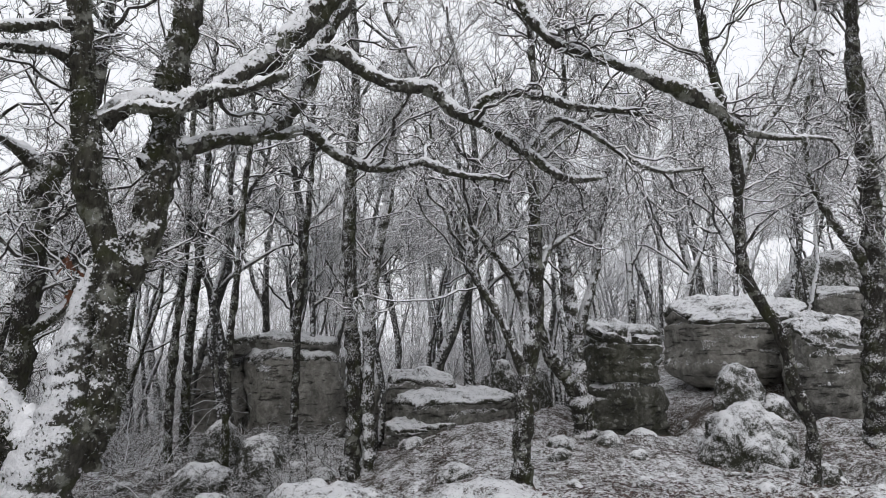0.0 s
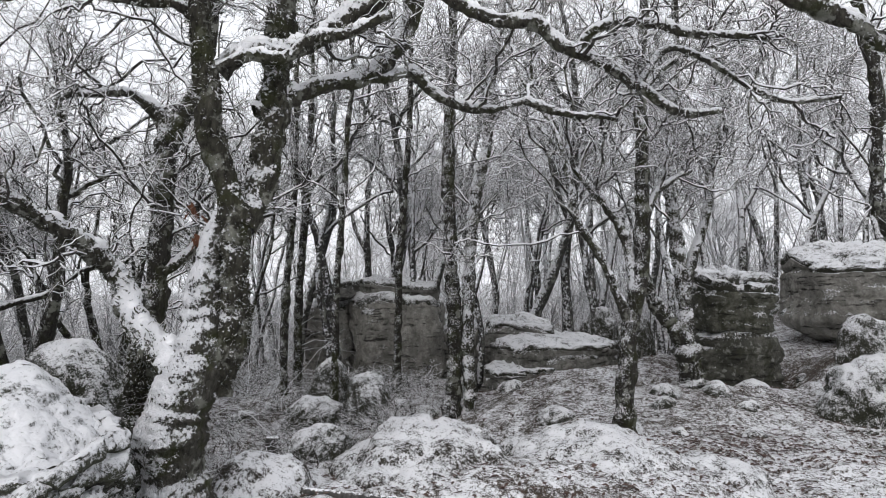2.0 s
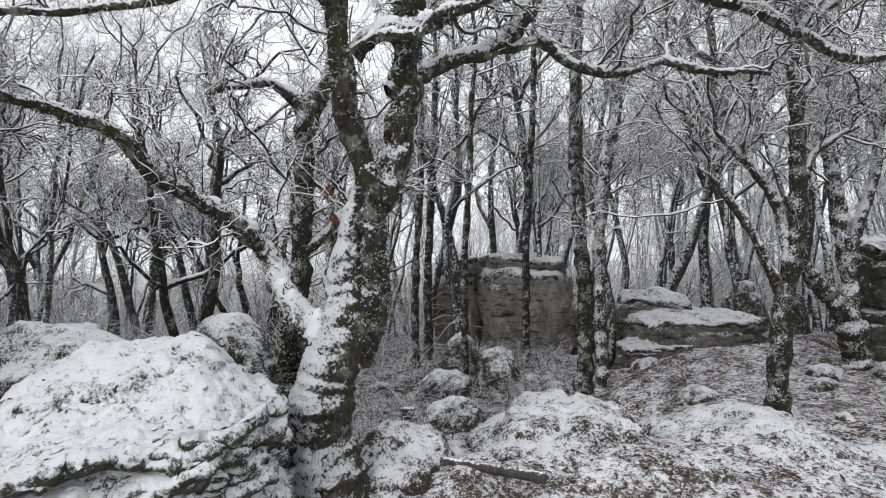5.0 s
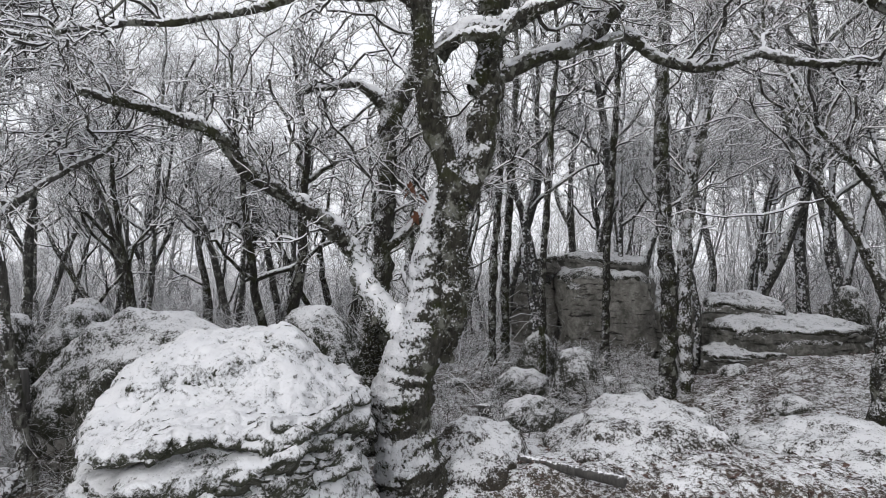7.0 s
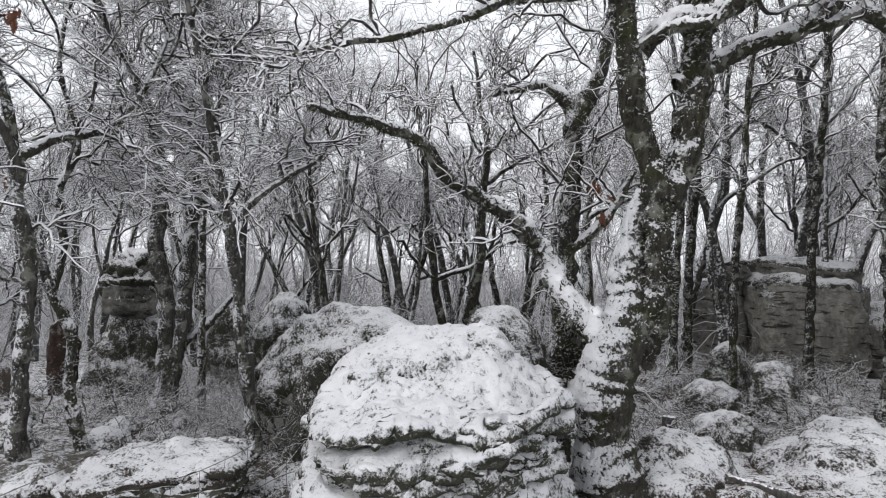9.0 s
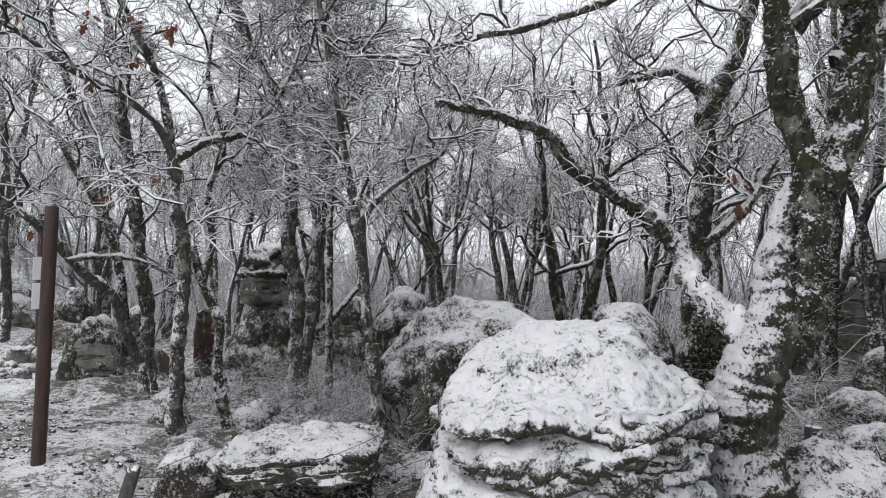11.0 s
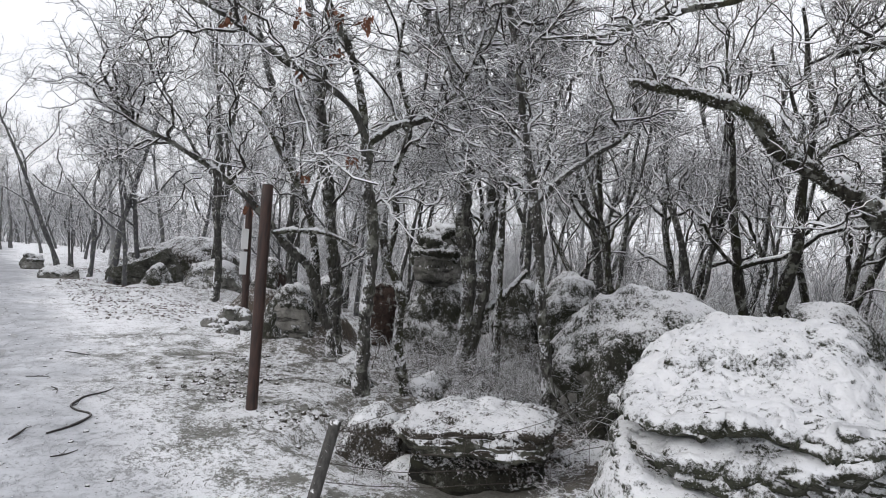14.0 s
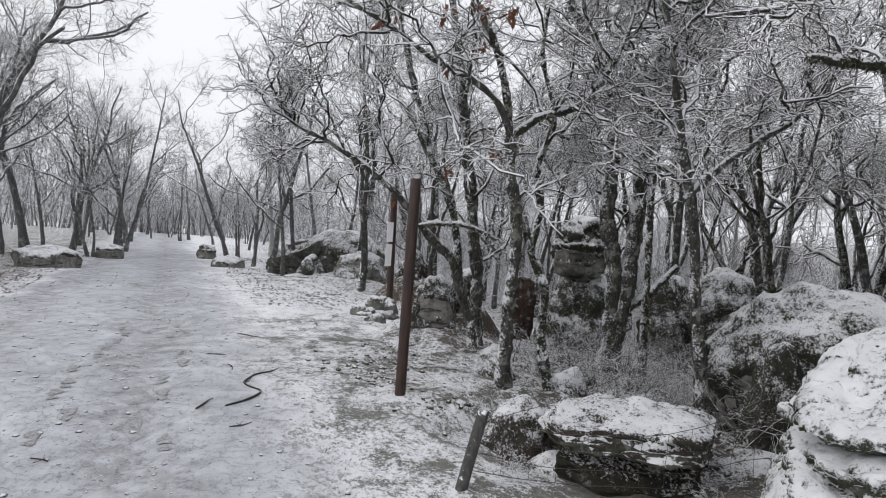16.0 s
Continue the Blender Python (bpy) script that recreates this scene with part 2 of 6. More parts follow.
def stone(name, dark, light, moss, low=0.52, high=0.68):
    """Bedded sandstone: thin cracks along the beds, lichen and damp blotches, a dusting of snow on ledges."""
    m, n, l, b = material(name)
    up, pos = upness(n, l)
    squash = n.new("ShaderNodeMapping")
    squash.inputs["Scale"].default_value = (0.8, 0.8, 4.5)
    l.new(pos, squash.inputs[0])
    strata = noise_node(n, l, 3.2, 8, 0.72, squash.outputs[0])
    hang = n.new("ShaderNodeMapping")
    hang.inputs["Scale"].default_value = (1, 1, 0.3)
    l.new(pos, hang.inputs[0])
    damp = noise_node(n, l, 3.0, 5, 0.65, hang.outputs[0])
    grain = noise_node(n, l, 80, 4, 0.75, pos)
    pits = noise_node(n, l, 17, 5, 0.7, pos)
    spots = noise_node(n, l, 11, 5, 0.7, pos)
    crack = ramp(n, l, strata, [(0.39, (1, 1, 1)), (0.44, (0, 0, 0))])
    col = ramp(n, l, pits, [(0.32, dark), (0.66, light)])
    col = blend(n, l, maths(n, l, "MULTIPLY", ramp(n, l, damp, [(0.44, (0, 0, 0)), (0.60, (1, 1, 1))]), 0.55), col, tuple(0.42 * v for v in dark))
    col = blend(n, l, maths(n, l, "MULTIPLY", ramp(n, l, spots, [(0.56, (0, 0, 0)), (0.62, (1, 1, 1))]), 0.5), col, (0.33, 0.335, 0.31))
    green = ramp(n, l, noise_node(n, l, 4.5, 6, 0.72, pos), [(0.5, (0, 0, 0)), (0.60, (1, 1, 1))])
    col = blend(n, l, maths(n, l, "MULTIPLY", green, moss), col, (0.036, 0.037, 0.023))
    col = blend(n, l, maths(n, l, "MULTIPLY", crack, 0.8), col, (0.018, 0.017, 0.015))
    col, amount = snow_on(n, l, col, pos, drifted(n, l, up, 0.14), low, high, 40, 9, 0.75)
    l.new(col, b.inputs["Base Color"])
    b.inputs["Roughness"].default_value = 0.92
    b.inputs["Specular IOR Level"].default_value = 0.25
    hgt = maths(n, l, "SUBTRACT", maths(n, l, "ADD", maths(n, l, "MULTIPLY", pits, 0.9), maths(n, l, "MULTIPLY", grain, 0.25)), maths(n, l, "MULTIPLY", crack, 0.8))
    bump(n, l, b, maths(n, l, "ADD", hgt, maths(n, l, "MULTIPLY", amount, 0.4)), 1.0, 0.035)
    return m


STONE = stone("sandstone", (0.13, 0.126, 0.116), (0.33, 0.322, 0.298), 0.5)
STONE_PALE = stone("pale_sandstone", (0.21, 0.202, 0.184), (0.42, 0.405, 0.372), 0.3)
STONE_RUST = stone("rusty_stone", (0.04, 0.028, 0.024), (0.11, 0.073, 0.06), 0.1, 0.8, 1.0)
STONE_MOSS = stone("mossy_stone", (0.045, 0.046, 0.034), (0.16, 0.158, 0.13), 0.9, 0.40, 0.54)
STONE_SCRUB = stone("scrub_grown_stone", (0.045, 0.045, 0.038), (0.13, 0.128, 0.11), 0.8, 0.78, 0.92)
# mossy stone with the shade of hollows put into its base colour
STONE_SHADE = stone("shade_dark_mossy_stone", (0.018, 0.018, 0.014), (0.06, 0.058, 0.046), 0.9, 0.95, 1.1)


def plain(name, dark, light, scale, rough, low=0.9, high=1.1):
    m, n, l, b = material(name)
    up, pos = upness(n, l)
    stretch = n.new("ShaderNodeMapping")
    stretch.inputs["Scale"].default_value = (1, 1, 0.12)
    l.new(pos, stretch.inputs[0])
    g = noise_node(n, l, scale, 5, 0.6, stretch.outputs[0])
    col = ramp(n, l, g, [(0.3, dark), (0.7, light)])
    col, _ = snow_on(n, l, col, pos, up, low, high, 40, 6)
    l.new(col, b.inputs["Base Color"])
    b.inputs["Roughness"].default_value = rough
    bump(n, l, b, g, 0.5, 0.006)
    return m


POST_WOOD = plain("treated_post_wood", (0.010, 0.006, 0.005), (0.060, 0.028, 0.020), 40, 0.6, 1.2, 1.5)
OLD_WOOD = plain("weathered_grey_wood", (0.022, 0.021, 0.020), (0.085, 0.081, 0.076), 50, 0.8, 0.75, 1.0)
LEAF = plain("dead_oak_leaf", (0.10, 0.04, 0.022), (0.24, 0.10, 0.055), 25, 0.8, 0.9, 1.2)
LITTER = plain("fallen_leaf", (0.045, 0.030, 0.026), (0.115, 0.068, 0.055), 9, 0.8, 1.0, 1.25)
GRASS = plain("winter_grass", (0.035, 0.038, 0.018), (0.11, 0.105, 0.055), 12, 0.9, 0.75, 1.1)
WIRE = plain("rusty_wire", (0.03, 0.025, 0.022), (0.08, 0.06, 0.05), 40, 0.6, 1.2, 1.5)
SIGN = plain("white_sign_paint", (0.72, 0.72, 0.72), (0.82, 0.82, 0.82), 15, 0.5, 1.3, 1.6)


def ground_material():
    """Thin patchy snow over leaf litter and grass in the wood, compacted wet snow on the track."""
    m, n, l, b = material("snowy_ground")
    up, pos = upness(n, l)
    sep = n.new("ShaderNodeSeparateXYZ")
    l.new(pos, sep.inputs[0])
    side = maths(n, l, "ADD", maths(n, l, "MULTIPLY", maths(n, l, "ADD", sep.outputs[0], 3.7), -0.24),
                 maths(n, l, "MULTIPLY", maths(n, l, "ADD", sep.outputs[1], 0.6), 0.97))
    wob = noise_node(n, l, 0.8, 3, 0.5, pos)
    side = maths(n, l, "ADD", side, maths(n, l, "MULTIPLY", maths(n, l, "SUBTRACT", wob, 0.5), 1.6))

    def span(lo, hi):
        r = n.new("ShaderNodeMapRange")
        r.inputs[1].default_value, r.inputs[2].default_value = lo, hi
        l.new(side, r.inputs[0])
        return r.outputs[0]

    track = maths(n, l, "MULTIPLY", span(0.5, -0.1), span(-2.9, -2.3))
    wood = span(1.5, 3.0)
    soil = ramp(n, l, noise_node(n, l, 30, 4, 0.7, pos), [(0.3, (0.025, 0.02, 0.015)), (0.55, (0.075, 0.058, 0.042)), (0.75, (0.13, 0.08, 0.06))])
    grassy = ramp(n, l, noise_node(n, l, 45, 4, 0.7, pos), [(0.3, (0.10, 0.10, 0.088)), (0.7, (0.27, 0.265, 0.24))])
    base = blend(n, l, wood, grassy, soil)
    fine = maths(n, l, "MULTIPLY_ADD", noise_node(n, l, 27, 5, 0.75, pos), 0.5, maths(n, l, "MULTIPLY", noise_node(n, l, 85, 4, 0.8, pos), 0.5))
    mid = noise_node(n, l, 6, 4, 0.65, pos)
    broad = noise_node(n, l, 0.9, 3, 0.5, pos)
    cover = maths(n, l, "ADD", maths(n, l, "MULTIPLY", fine, 2.0), maths(n, l, "MULTIPLY", mid, 0.6))
    cover = maths(n, l, "ADD", cover, maths(n, l, "MULTIPLY", broad, 0.25))
    cover = maths(n, l, "ADD", cover, maths(n, l, "MULTIPLY", maths(n, l, "SUBTRACT", up, 0.95), 0.5))
    bare = maths(n, l, "MULTIPLY", span(0.0, 0.9), span(4.6, 3.0))
    west = n.new("ShaderNodeMapRange")
    west.inputs[1].default_value, west.inputs[2].default_value = -2.2, -3.4
    l.new(sep.outputs[0], west.inputs[0])
    bare = maths(n, l, "MULTIPLY", bare, west.outputs[0])
    open_end = n.new("ShaderNodeMapRange")
    open_end.inputs[1].default_value, open_end.inputs[2].default_value = -9.5, -7.2
    l.new(sep.outputs[0], open_end.inputs[0])
    bare = maths(n, l, "MULTIPLY", bare, open_end.outputs[0])
    clumps = ramp(n, l, noise_node(n, l, 2.4, 4, 0.65, pos), [(0.50, (0, 0, 0)), (0.62, (1, 1, 1))])
    cover = maths(n, l, "SUBTRACT", cover, maths(n, l, "MULTIPLY", bare, maths(n, l, "MULTIPLY_ADD", clumps, 0.20, 0.07)))
    cover = maths(n, l, "SUBTRACT", cover, maths(n, l, "MULTIPLY", span(10.5, 15.0), 0.08))
    cover = maths(n, l, "SUBTRACT", cover, maths(n, l, "MULTIPLY", span(2.0, 3.4), 0.07))
    cover = maths(n, l, "SUBTRACT", cover, maths(n, l, "MULTIPLY", span(4.6, 6.6), 0.03))
    cover = maths(n, l, "SUBTRACT", cover, maths(n, l, "MULTIPLY", span(-2.5, -3.3), 0.17))
    # bare soil below the overhanging slab, also darkening the ground for its shade
    under = n.new("ShaderNodeVectorMath")
    under.operation = "DISTANCE"
    under.inputs[1].default_value = (-3.97, 1.44, 0.0)
    l.new(pos, under.inputs[0])
    hollow_shade = n.new("ShaderNodeMapRange")
    hollow_shade.inputs[1].default_value, hollow_shade.inputs[2].default_value = 0.50, 0.32
    l.new(under.outputs["Value"], hollow_shade.inputs[0])
    cover = maths(n, l, "SUBTRACT", cover, maths(n, l, "MULTIPLY", hollow_shade.outputs[0], 0.5))
    # snow cover rises a little with distance, paling the far floor for mist
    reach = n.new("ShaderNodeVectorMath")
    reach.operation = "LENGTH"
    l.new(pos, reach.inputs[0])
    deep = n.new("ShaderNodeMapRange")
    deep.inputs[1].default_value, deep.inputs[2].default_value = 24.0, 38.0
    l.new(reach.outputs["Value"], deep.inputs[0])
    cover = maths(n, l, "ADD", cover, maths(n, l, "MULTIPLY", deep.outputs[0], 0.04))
    r = n.new("ShaderNodeMapRange")
    r.inputs[1].default_value, r.inputs[2].default_value = 1.27, 1.38
    l.new(cover, r.inputs[0])
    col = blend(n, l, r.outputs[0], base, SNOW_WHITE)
    patchy = maths(n, l, "ADD", maths(n, l, "MULTIPLY", mid, 0.5), maths(n, l, "MULTIPLY", noise_node(n, l, 1.7, 4, 0.6, pos), 0.5))
    wet = ramp(n, l, patchy, [(0.35, (0.35, 0.36, 0.385)), (0.65, (0.58, 0.595, 0.63))])
    pebble = ramp(n, l, noise_node(n, l, 38, 3, 0.7, pos), [(0.31, (1, 1, 1)), (0.37, (0, 0, 0))])
    wet = blend(n, l, pebble, wet, (0.09, 0.085, 0.08))
    for middle, half in ((-0.75, 0.42), (-2.15, 0.42)):
        lane = maths(n, l, "MULTIPLY", span(middle - half, middle - 0.12), span(middle + half, middle + 0.12))
        slush = ramp(n, l, noise_node(n, l, 7, 5, 0.7, pos), [(0.40, (0, 0, 0)), (0.58, (1, 1, 1))])
        wet = blend(n, l, maths(n, l, "MULTIPLY", maths(n, l, "MULTIPLY", lane, slush), 0.55), wet, (0.20, 0.20, 0.205))
    fleck = ramp(n, l, noise_node(n, l, 26, 5, 0.75, pos), [(0.60, (0, 0, 0)), (0.66, (1, 1, 1))])
    sparse = ramp(n, l, noise_node(n, l, 1.6, 3, 0.6, pos), [(0.42, (0, 0, 0)), (0.62, (1, 1, 1))])
    wet = blend(n, l, maths(n, l, "MULTIPLY", maths(n, l, "MULTIPLY", fleck, sparse), 0.8), wet, (0.075, 0.07, 0.062))
    col = blend(n, l, track, col, wet)
    l.new(col, b.inputs["Base Color"])
    b.inputs["Roughness"].default_value = 0.75
    hgt = maths(n, l, "ADD", maths(n, l, "MULTIPLY", r.outputs[0], 0.7), maths(n, l, "MULTIPLY", fine, 0.8))
    hgt = maths(n, l, "MULTIPLY", hgt, maths(n, l, "SUBTRACT", 1.0, maths(n, l, "MULTIPLY", track, 0.65)))
    bump(n, l, b, hgt, 0.7, 0.025)
    return m


GROUND = ground_material()


# ---- ground ----
def slope(x, y):
    """The broad lie of the land: a track that falls away, a shallow dip in the wood, a rise beyond."""
    along = (x + 3.7) * -0.97 + (y + 0.6) * -0.24
    s = (x + 3.7) * -0.24 + (y + 0.6) * 0.97
    z = -0.035 * np.clip(along - 2, 0, 40) - 0.09 * np.clip(along - 42, 0, 120) * smooth(14, 4, s)
    z = z - 0.45 * smooth(1, 8, s) * smooth(0.8, -1.8, x) + 0.16 * smooth(-1, 1, x) * smooth(3, 6, y)
    z = z - 0.13 * np.exp(-(((x + 3.75) / 0.55) ** 2) - ((y - 1.35) / 0.55) ** 2)
    z = z + 0.22 * np.exp(-(((x + 0.2) / 1.9) ** 2) - ((y - 4.5) / 1.0) ** 2)
    z = z + 0.50 * smooth(6.8, 9.8, y) * smooth(4, 1, x) * smooth(-9, -4.5, x)
    z = z + 0.9 * smooth(32, 80, np.hypot(x, y)) * smooth(0.0, 14.0, s)
    return z + 1.5 * smooth(1.0, 8, x) * smooth(5, 13, y)


ROCKS = []


def lay(name, place, size, yaw, seed, form, label, seated=False, **more):
    """Note a rock for building, and where it is seated bed the ground round its foot."""
    ROCKS.append((seated, (name, place, size, yaw, seed, form, label), more))


def height(x, y):
    x, y = np.asarray(x, float), np.asarray(y, float)
    s = (x + 3.7) * -0.24 + (y + 0.6) * 0.97
    p = np.stack([x, y, 0 * x], -1)
    rough = 0.08 + 0.92 * smooth(0.0, 2.0, s)
    rut = -0.025 * (np.exp(-((s + 0.75) / 0.22) ** 2) + np.exp(-((s + 2.1) / 0.22) ** 2))
    lift, share = 0, 1e-6
    for seated, (_, at, size, _, _, form, _), _ in ROCKS:
        if seated:
            r = 0.5 * max(size[0], size[1]) + 0.25
            w = np.exp(-(((x - at[0]) ** 2 + (y - at[1]) ** 2) / r**2) ** 2)
            foot = at[2] - size[2] / 2 + 0.04 - slope(at[0], at[1])
            if form == "mound":
                foot = at[2] + size[2] / 2 - 0.17 - slope(at[0], at[1])
            lift, share = lift + w * foot, share + w
    bed = lift / np.maximum(share, 1)
    return slope(x, y) + bed + rough * (0.07 * fbm(p * 0.9, 3, 3) + 0.025 * fbm(p * 5, 5, 3)) + rut + 0.006 * rough * fbm(p * 9, 8, 2)


lay("boulder", (-2.66, 2.5, 0.56), (1.59, 1.51, 1.18), 45, 11, "ledge", "large layered sandstone boulder thickly capped with snow and moss", seated=True)
lay("boulder", (-3.77, 4.45, 0.72), (1.00, 0.90, 0.73), 28, 12, "round", "rounded grey boulder under a snow cap beside the old oak", sub=5, snow=0.08, tilt=0)
lay("boulder", (-4.6, 3.46, 0.73), (1.89, 1.04, 0.62), 28, 13, "round", "long mossy rock ledge under snow behind the large boulder", sub=5, snow=0.07, tilt=0, white=SNOW)
# this face gets the hollow's shade through its dark stone colour
lay("boulder", (-4.96, 3.4, 0.19), (0.87, 0.52, 0.92), 28, 14, "wall", "dark mossy rock face of a shaded hollow", sub=4, snow=0.0, tilt=0, mat=STONE_SHADE)
lay("boulder", (-9.36, 5.84, 0.48), (1.05, 0.84, 0.72), 28, 15, "round", "distant boulder under a smooth snow cap", sub=4, snow=0.08, tilt=0)
lay("boulder", (-4.0, 1.48, 0.17), (1.10, 0.90, 0.17), 58, 16, "cap", "flat boulder with snow on top and a dark undercut", sub=5, snow=0.05, tilt=-3, mat=STONE_MOSS, white=SNOW_SPECK)
# rock added below the slab, coloured near black to read as a void
lay("boulder", (-4.07, 1.53, -0.15), (0.96, 0.78, 0.52), 58, 65, "wall", "dark mossy rock in the shade of a flat boulder", sub=4, snow=0.0, tilt=0, mat=STONE_SHADE)
lay("boulder", (-4.6, 0.99, -0.02), (0.62, 0.50, 0.35), 58, 17, "round", "small rounded rock with snow at the fence", sub=4, snow=0.04, tilt=0, seated=True, white=SNOW_SPECK)
lay("boulder", (2.82, 9.88, 1.47), (1.26, 1.18, 0.90), 10, 18, "pillar", "upper block of a layered rock stack with snow cap", sub=5, snow=0.13, tilt=0, mat=STONE_MOSS)
lay("boulder", (2.81, 9.93, 0.56), (1.34, 1.26, 1.06), 10, 19, "drum", "lower block of a layered grey rock stack", sub=5, snow=0.0, tilt=0, mat=STONE_SCRUB, seated=True)
lay("boulder", (5.4, 11.42, 1.78), (2.54, 2.03, 1.57), 0, 20, "wall", "large pale sandstone block with a sloping snowy top", sub=5, snow=0.09, tilt=0, mat=STONE_PALE, seated=True)
lay("boulder", (6.13, 9.77, 1.29), (1.43, 1.14, 1.72), 0, 21, "wall", "dark layered sandstone block with snow on top", sub=5, snow=0.06, tilt=0, seated=True)
lay("boulder", (9.3, 14.42, 3.0), (3.4, 1.9, 1.75), 0, 22, "round", "dark rock outcrop high on the slope", sub=5, snow=0.02, tilt=0, mat=STONE_SCRUB)
lay("boulder", (8.34, 13.01, 2.58), (1.45, 1.16, 0.66), 0, 23, "slab", "flat rock ledge with snow", sub=4, snow=0.05, tilt=0)
lay("boulder", (3.95, 8.18, 0.47), (1.34, 1.15, 0.62), 0, 24, "round", "rounded boulder dusted with snow", sub=5, snow=0.08, tilt=0, mat=STONE_PALE, seated=True)
lay("boulder", (4.51, 9.52, 1.02), (0.78, 0.62, 0.52), 0, 25, "round", "small grey boulder dusted with snow", sub=4, snow=0.07, tilt=0, mat=STONE_PALE, seated=True)
lay("boulder", (4.92, 9.27, 0.68), (0.54, 0.43, 0.33), 0, 26, "round", "small dark boulder beside the block", sub=4, snow=0.06, tilt=0, seated=True)
lay("boulder", (4.2, 6.92, 0.16), (0.37, 0.29, 0.25), 0, 27, "round", "small snow-covered stone near the slim oak", sub=4, snow=0.05, tilt=0, seated=True)
lay("boulder", (0.22, 11.32, 0.54), (2.41, 1.93, 0.71), 10, 28, "slab", "broad flat slab with a snowy top and dark underside", sub=5, snow=0.06, tilt=0, seated=True)
lay("boulder", (-0.36, 10.53, 0.2), (1.51, 1.06, 0.45), 10, 29, "slab", "long low mossy slab with snow on top", sub=5, snow=0.05, tilt=0, seated=True)
lay("boulder", (0.65, 10.3, 0.11), (1.12, 0.78, 0.46), 10, 30, "slab", "low ledge with snow", sub=4, snow=0.05, tilt=0, seated=True)
lay("boulder", (-0.45, 11.79, 0.82), (1.59, 1.28, 0.75), 10, 31, "slab", "tilted slab under snow behind the broad one", sub=4, snow=0.06, tilt=8)
lay("boulder", (1.17, 12.37, 0.99), (0.77, 0.62, 0.66), 10, 32, "round", "rounded rock with thick snow cap", sub=4, snow=0.06, tilt=0)
lay("boulder", (1.68, 11.15, 0.78), (0.74, 0.59, 1.03), 10, 33, "round", "dark snowy rock behind the slim oak", sub=4, snow=0.04, tilt=0)
lay("boulder", (-2.76, 11.6, 0.72), (1.81, 1.27, 1.61), 10, 34, "face", "tall sandstone wall rock with pale vertical face", sub=5, snow=0.04, tilt=0, mat=STONE_PALE, seated=True)
lay("boulder", (-4.06, 11.47, 0.72), (0.95, 0.76, 1.33), 10, 35, "face", "narrow sandstone pillar beneath a cap stone", sub=4, snow=0.03, tilt=0, mat=STONE_PALE, seated=True)
lay("boulder", (-3.91, 11.03, 1.6), (0.90, 0.81, 0.36), 10, 36, "cap", "mushroom cap stone with thick snow", sub=4, snow=0.07, tilt=0)
lay("boulder", (-2.85, 11.83, 1.57), (1.80, 1.26, 0.58), 10, 37, "cap", "upper tilted layer of the wall rock with snow", sub=4, snow=0.05, tilt=3)
lay("boulder", (-1.68, 12.2, 0.61), (0.96, 0.77, 1.13), 10, 38, "wall", "rock shoulder beside the wall rock", sub=4, snow=0.04, tilt=0, mat=STONE_PALE)
lay("boulder", (-3.17, 9.02, 0.19), (0.71, 0.64, 0.67), 10, 39, "round", "rounded boulder with snow below the wall rock", sub=4, snow=0.07, tilt=0, seated=True)
lay("boulder", (-3.15, 8.33, -0.14), (0.96, 0.77, 0.40), 10, 40, "round", "low snowy rock among the scrub", sub=4, snow=0.07, tilt=0, seated=True)
lay("boulder", (-2.52, 8.73, 0.07), (0.83, 0.66, 0.62), 10, 41, "round", "low mossy rock among the scrub", sub=4, snow=0.06, tilt=0, seated=True)
lay("boulder", (-2.39, 6.43, -0.11), (0.83, 0.58, 0.40), 10, 42, "round", "low rounded stone dusted with snow", sub=4, snow=0.07, tilt=0, seated=True)
lay("boulder", (-0.95, 4.84, -0.03), (1.43, 1.71, 0.93), 10, 43, "mound", "broad low rock hump under snow", sub=5, snow=0.07, tilt=0, seated=True)
lay("boulder", (0.4, 5.28, -0.01), (1.44, 1.73, 0.84), 10, 44, "mound", "broad low rock hump under patchy snow", sub=5, snow=0.06, tilt=0, seated=True)
lay("boulder", (-1.89, 3.96, 0.0), (0.80, 0.96, 0.74), 10, 45, "mound", "low rock hump under snow beside the old oak", sub=5, snow=0.06, tilt=0, seated=True)
lay("boulder", (1.28, 5.12, 0.05), (1.00, 1.20, 0.44), 10, 46, "mound", "low hump of rock with patchy snow", sub=4, snow=0.05, tilt=0, seated=True)
lay("boulder", (-7.95, 0.85, 0.31), (0.78, 0.62, 0.65), 80, 47, "round", "grey boulder with a snowy top near the posts", sub=5, snow=0.025, tilt=0, mat=STONE_PALE, seated=True)
lay("boulder", (-8.28, 1.33, 0.48), (0.37, 0.33, 0.45), 80, 48, "round", "grey boulder behind the crooked oak", sub=4, snow=0.04, tilt=0, seated=True)
lay("boulder", (-11.39, 1.02, 0.42), (0.63, 0.57, 0.51), 80, 49, "round", "rusty brown rounded rock with snow on top", sub=4, snow=0.04, tilt=0, mat=STONE_RUST, seated=True)
lay("boulder", (-15.78, -0.91, -0.12), (0.64, 0.51, 0.42), 80, 50, "round", "small boulder covered with snow", sub=4, snow=0.08, tilt=0, seated=True)
lay("boulder", (-15.07, 0.25, 0.03), (1.75, 1.35, 0.67), 80, 51, "round", "broad low rock with streaks of snow", sub=5, snow=0.012, tilt=-7, seated=True)
lay("boulder", (-17.39, -1.36, -0.11), (1.69, 1.18, 1.07), 80, 52, "slab", "large mossy rock beside the track", sub=5, snow=0.0, tilt=-26, mat=STONE_SCRUB, seated=True)
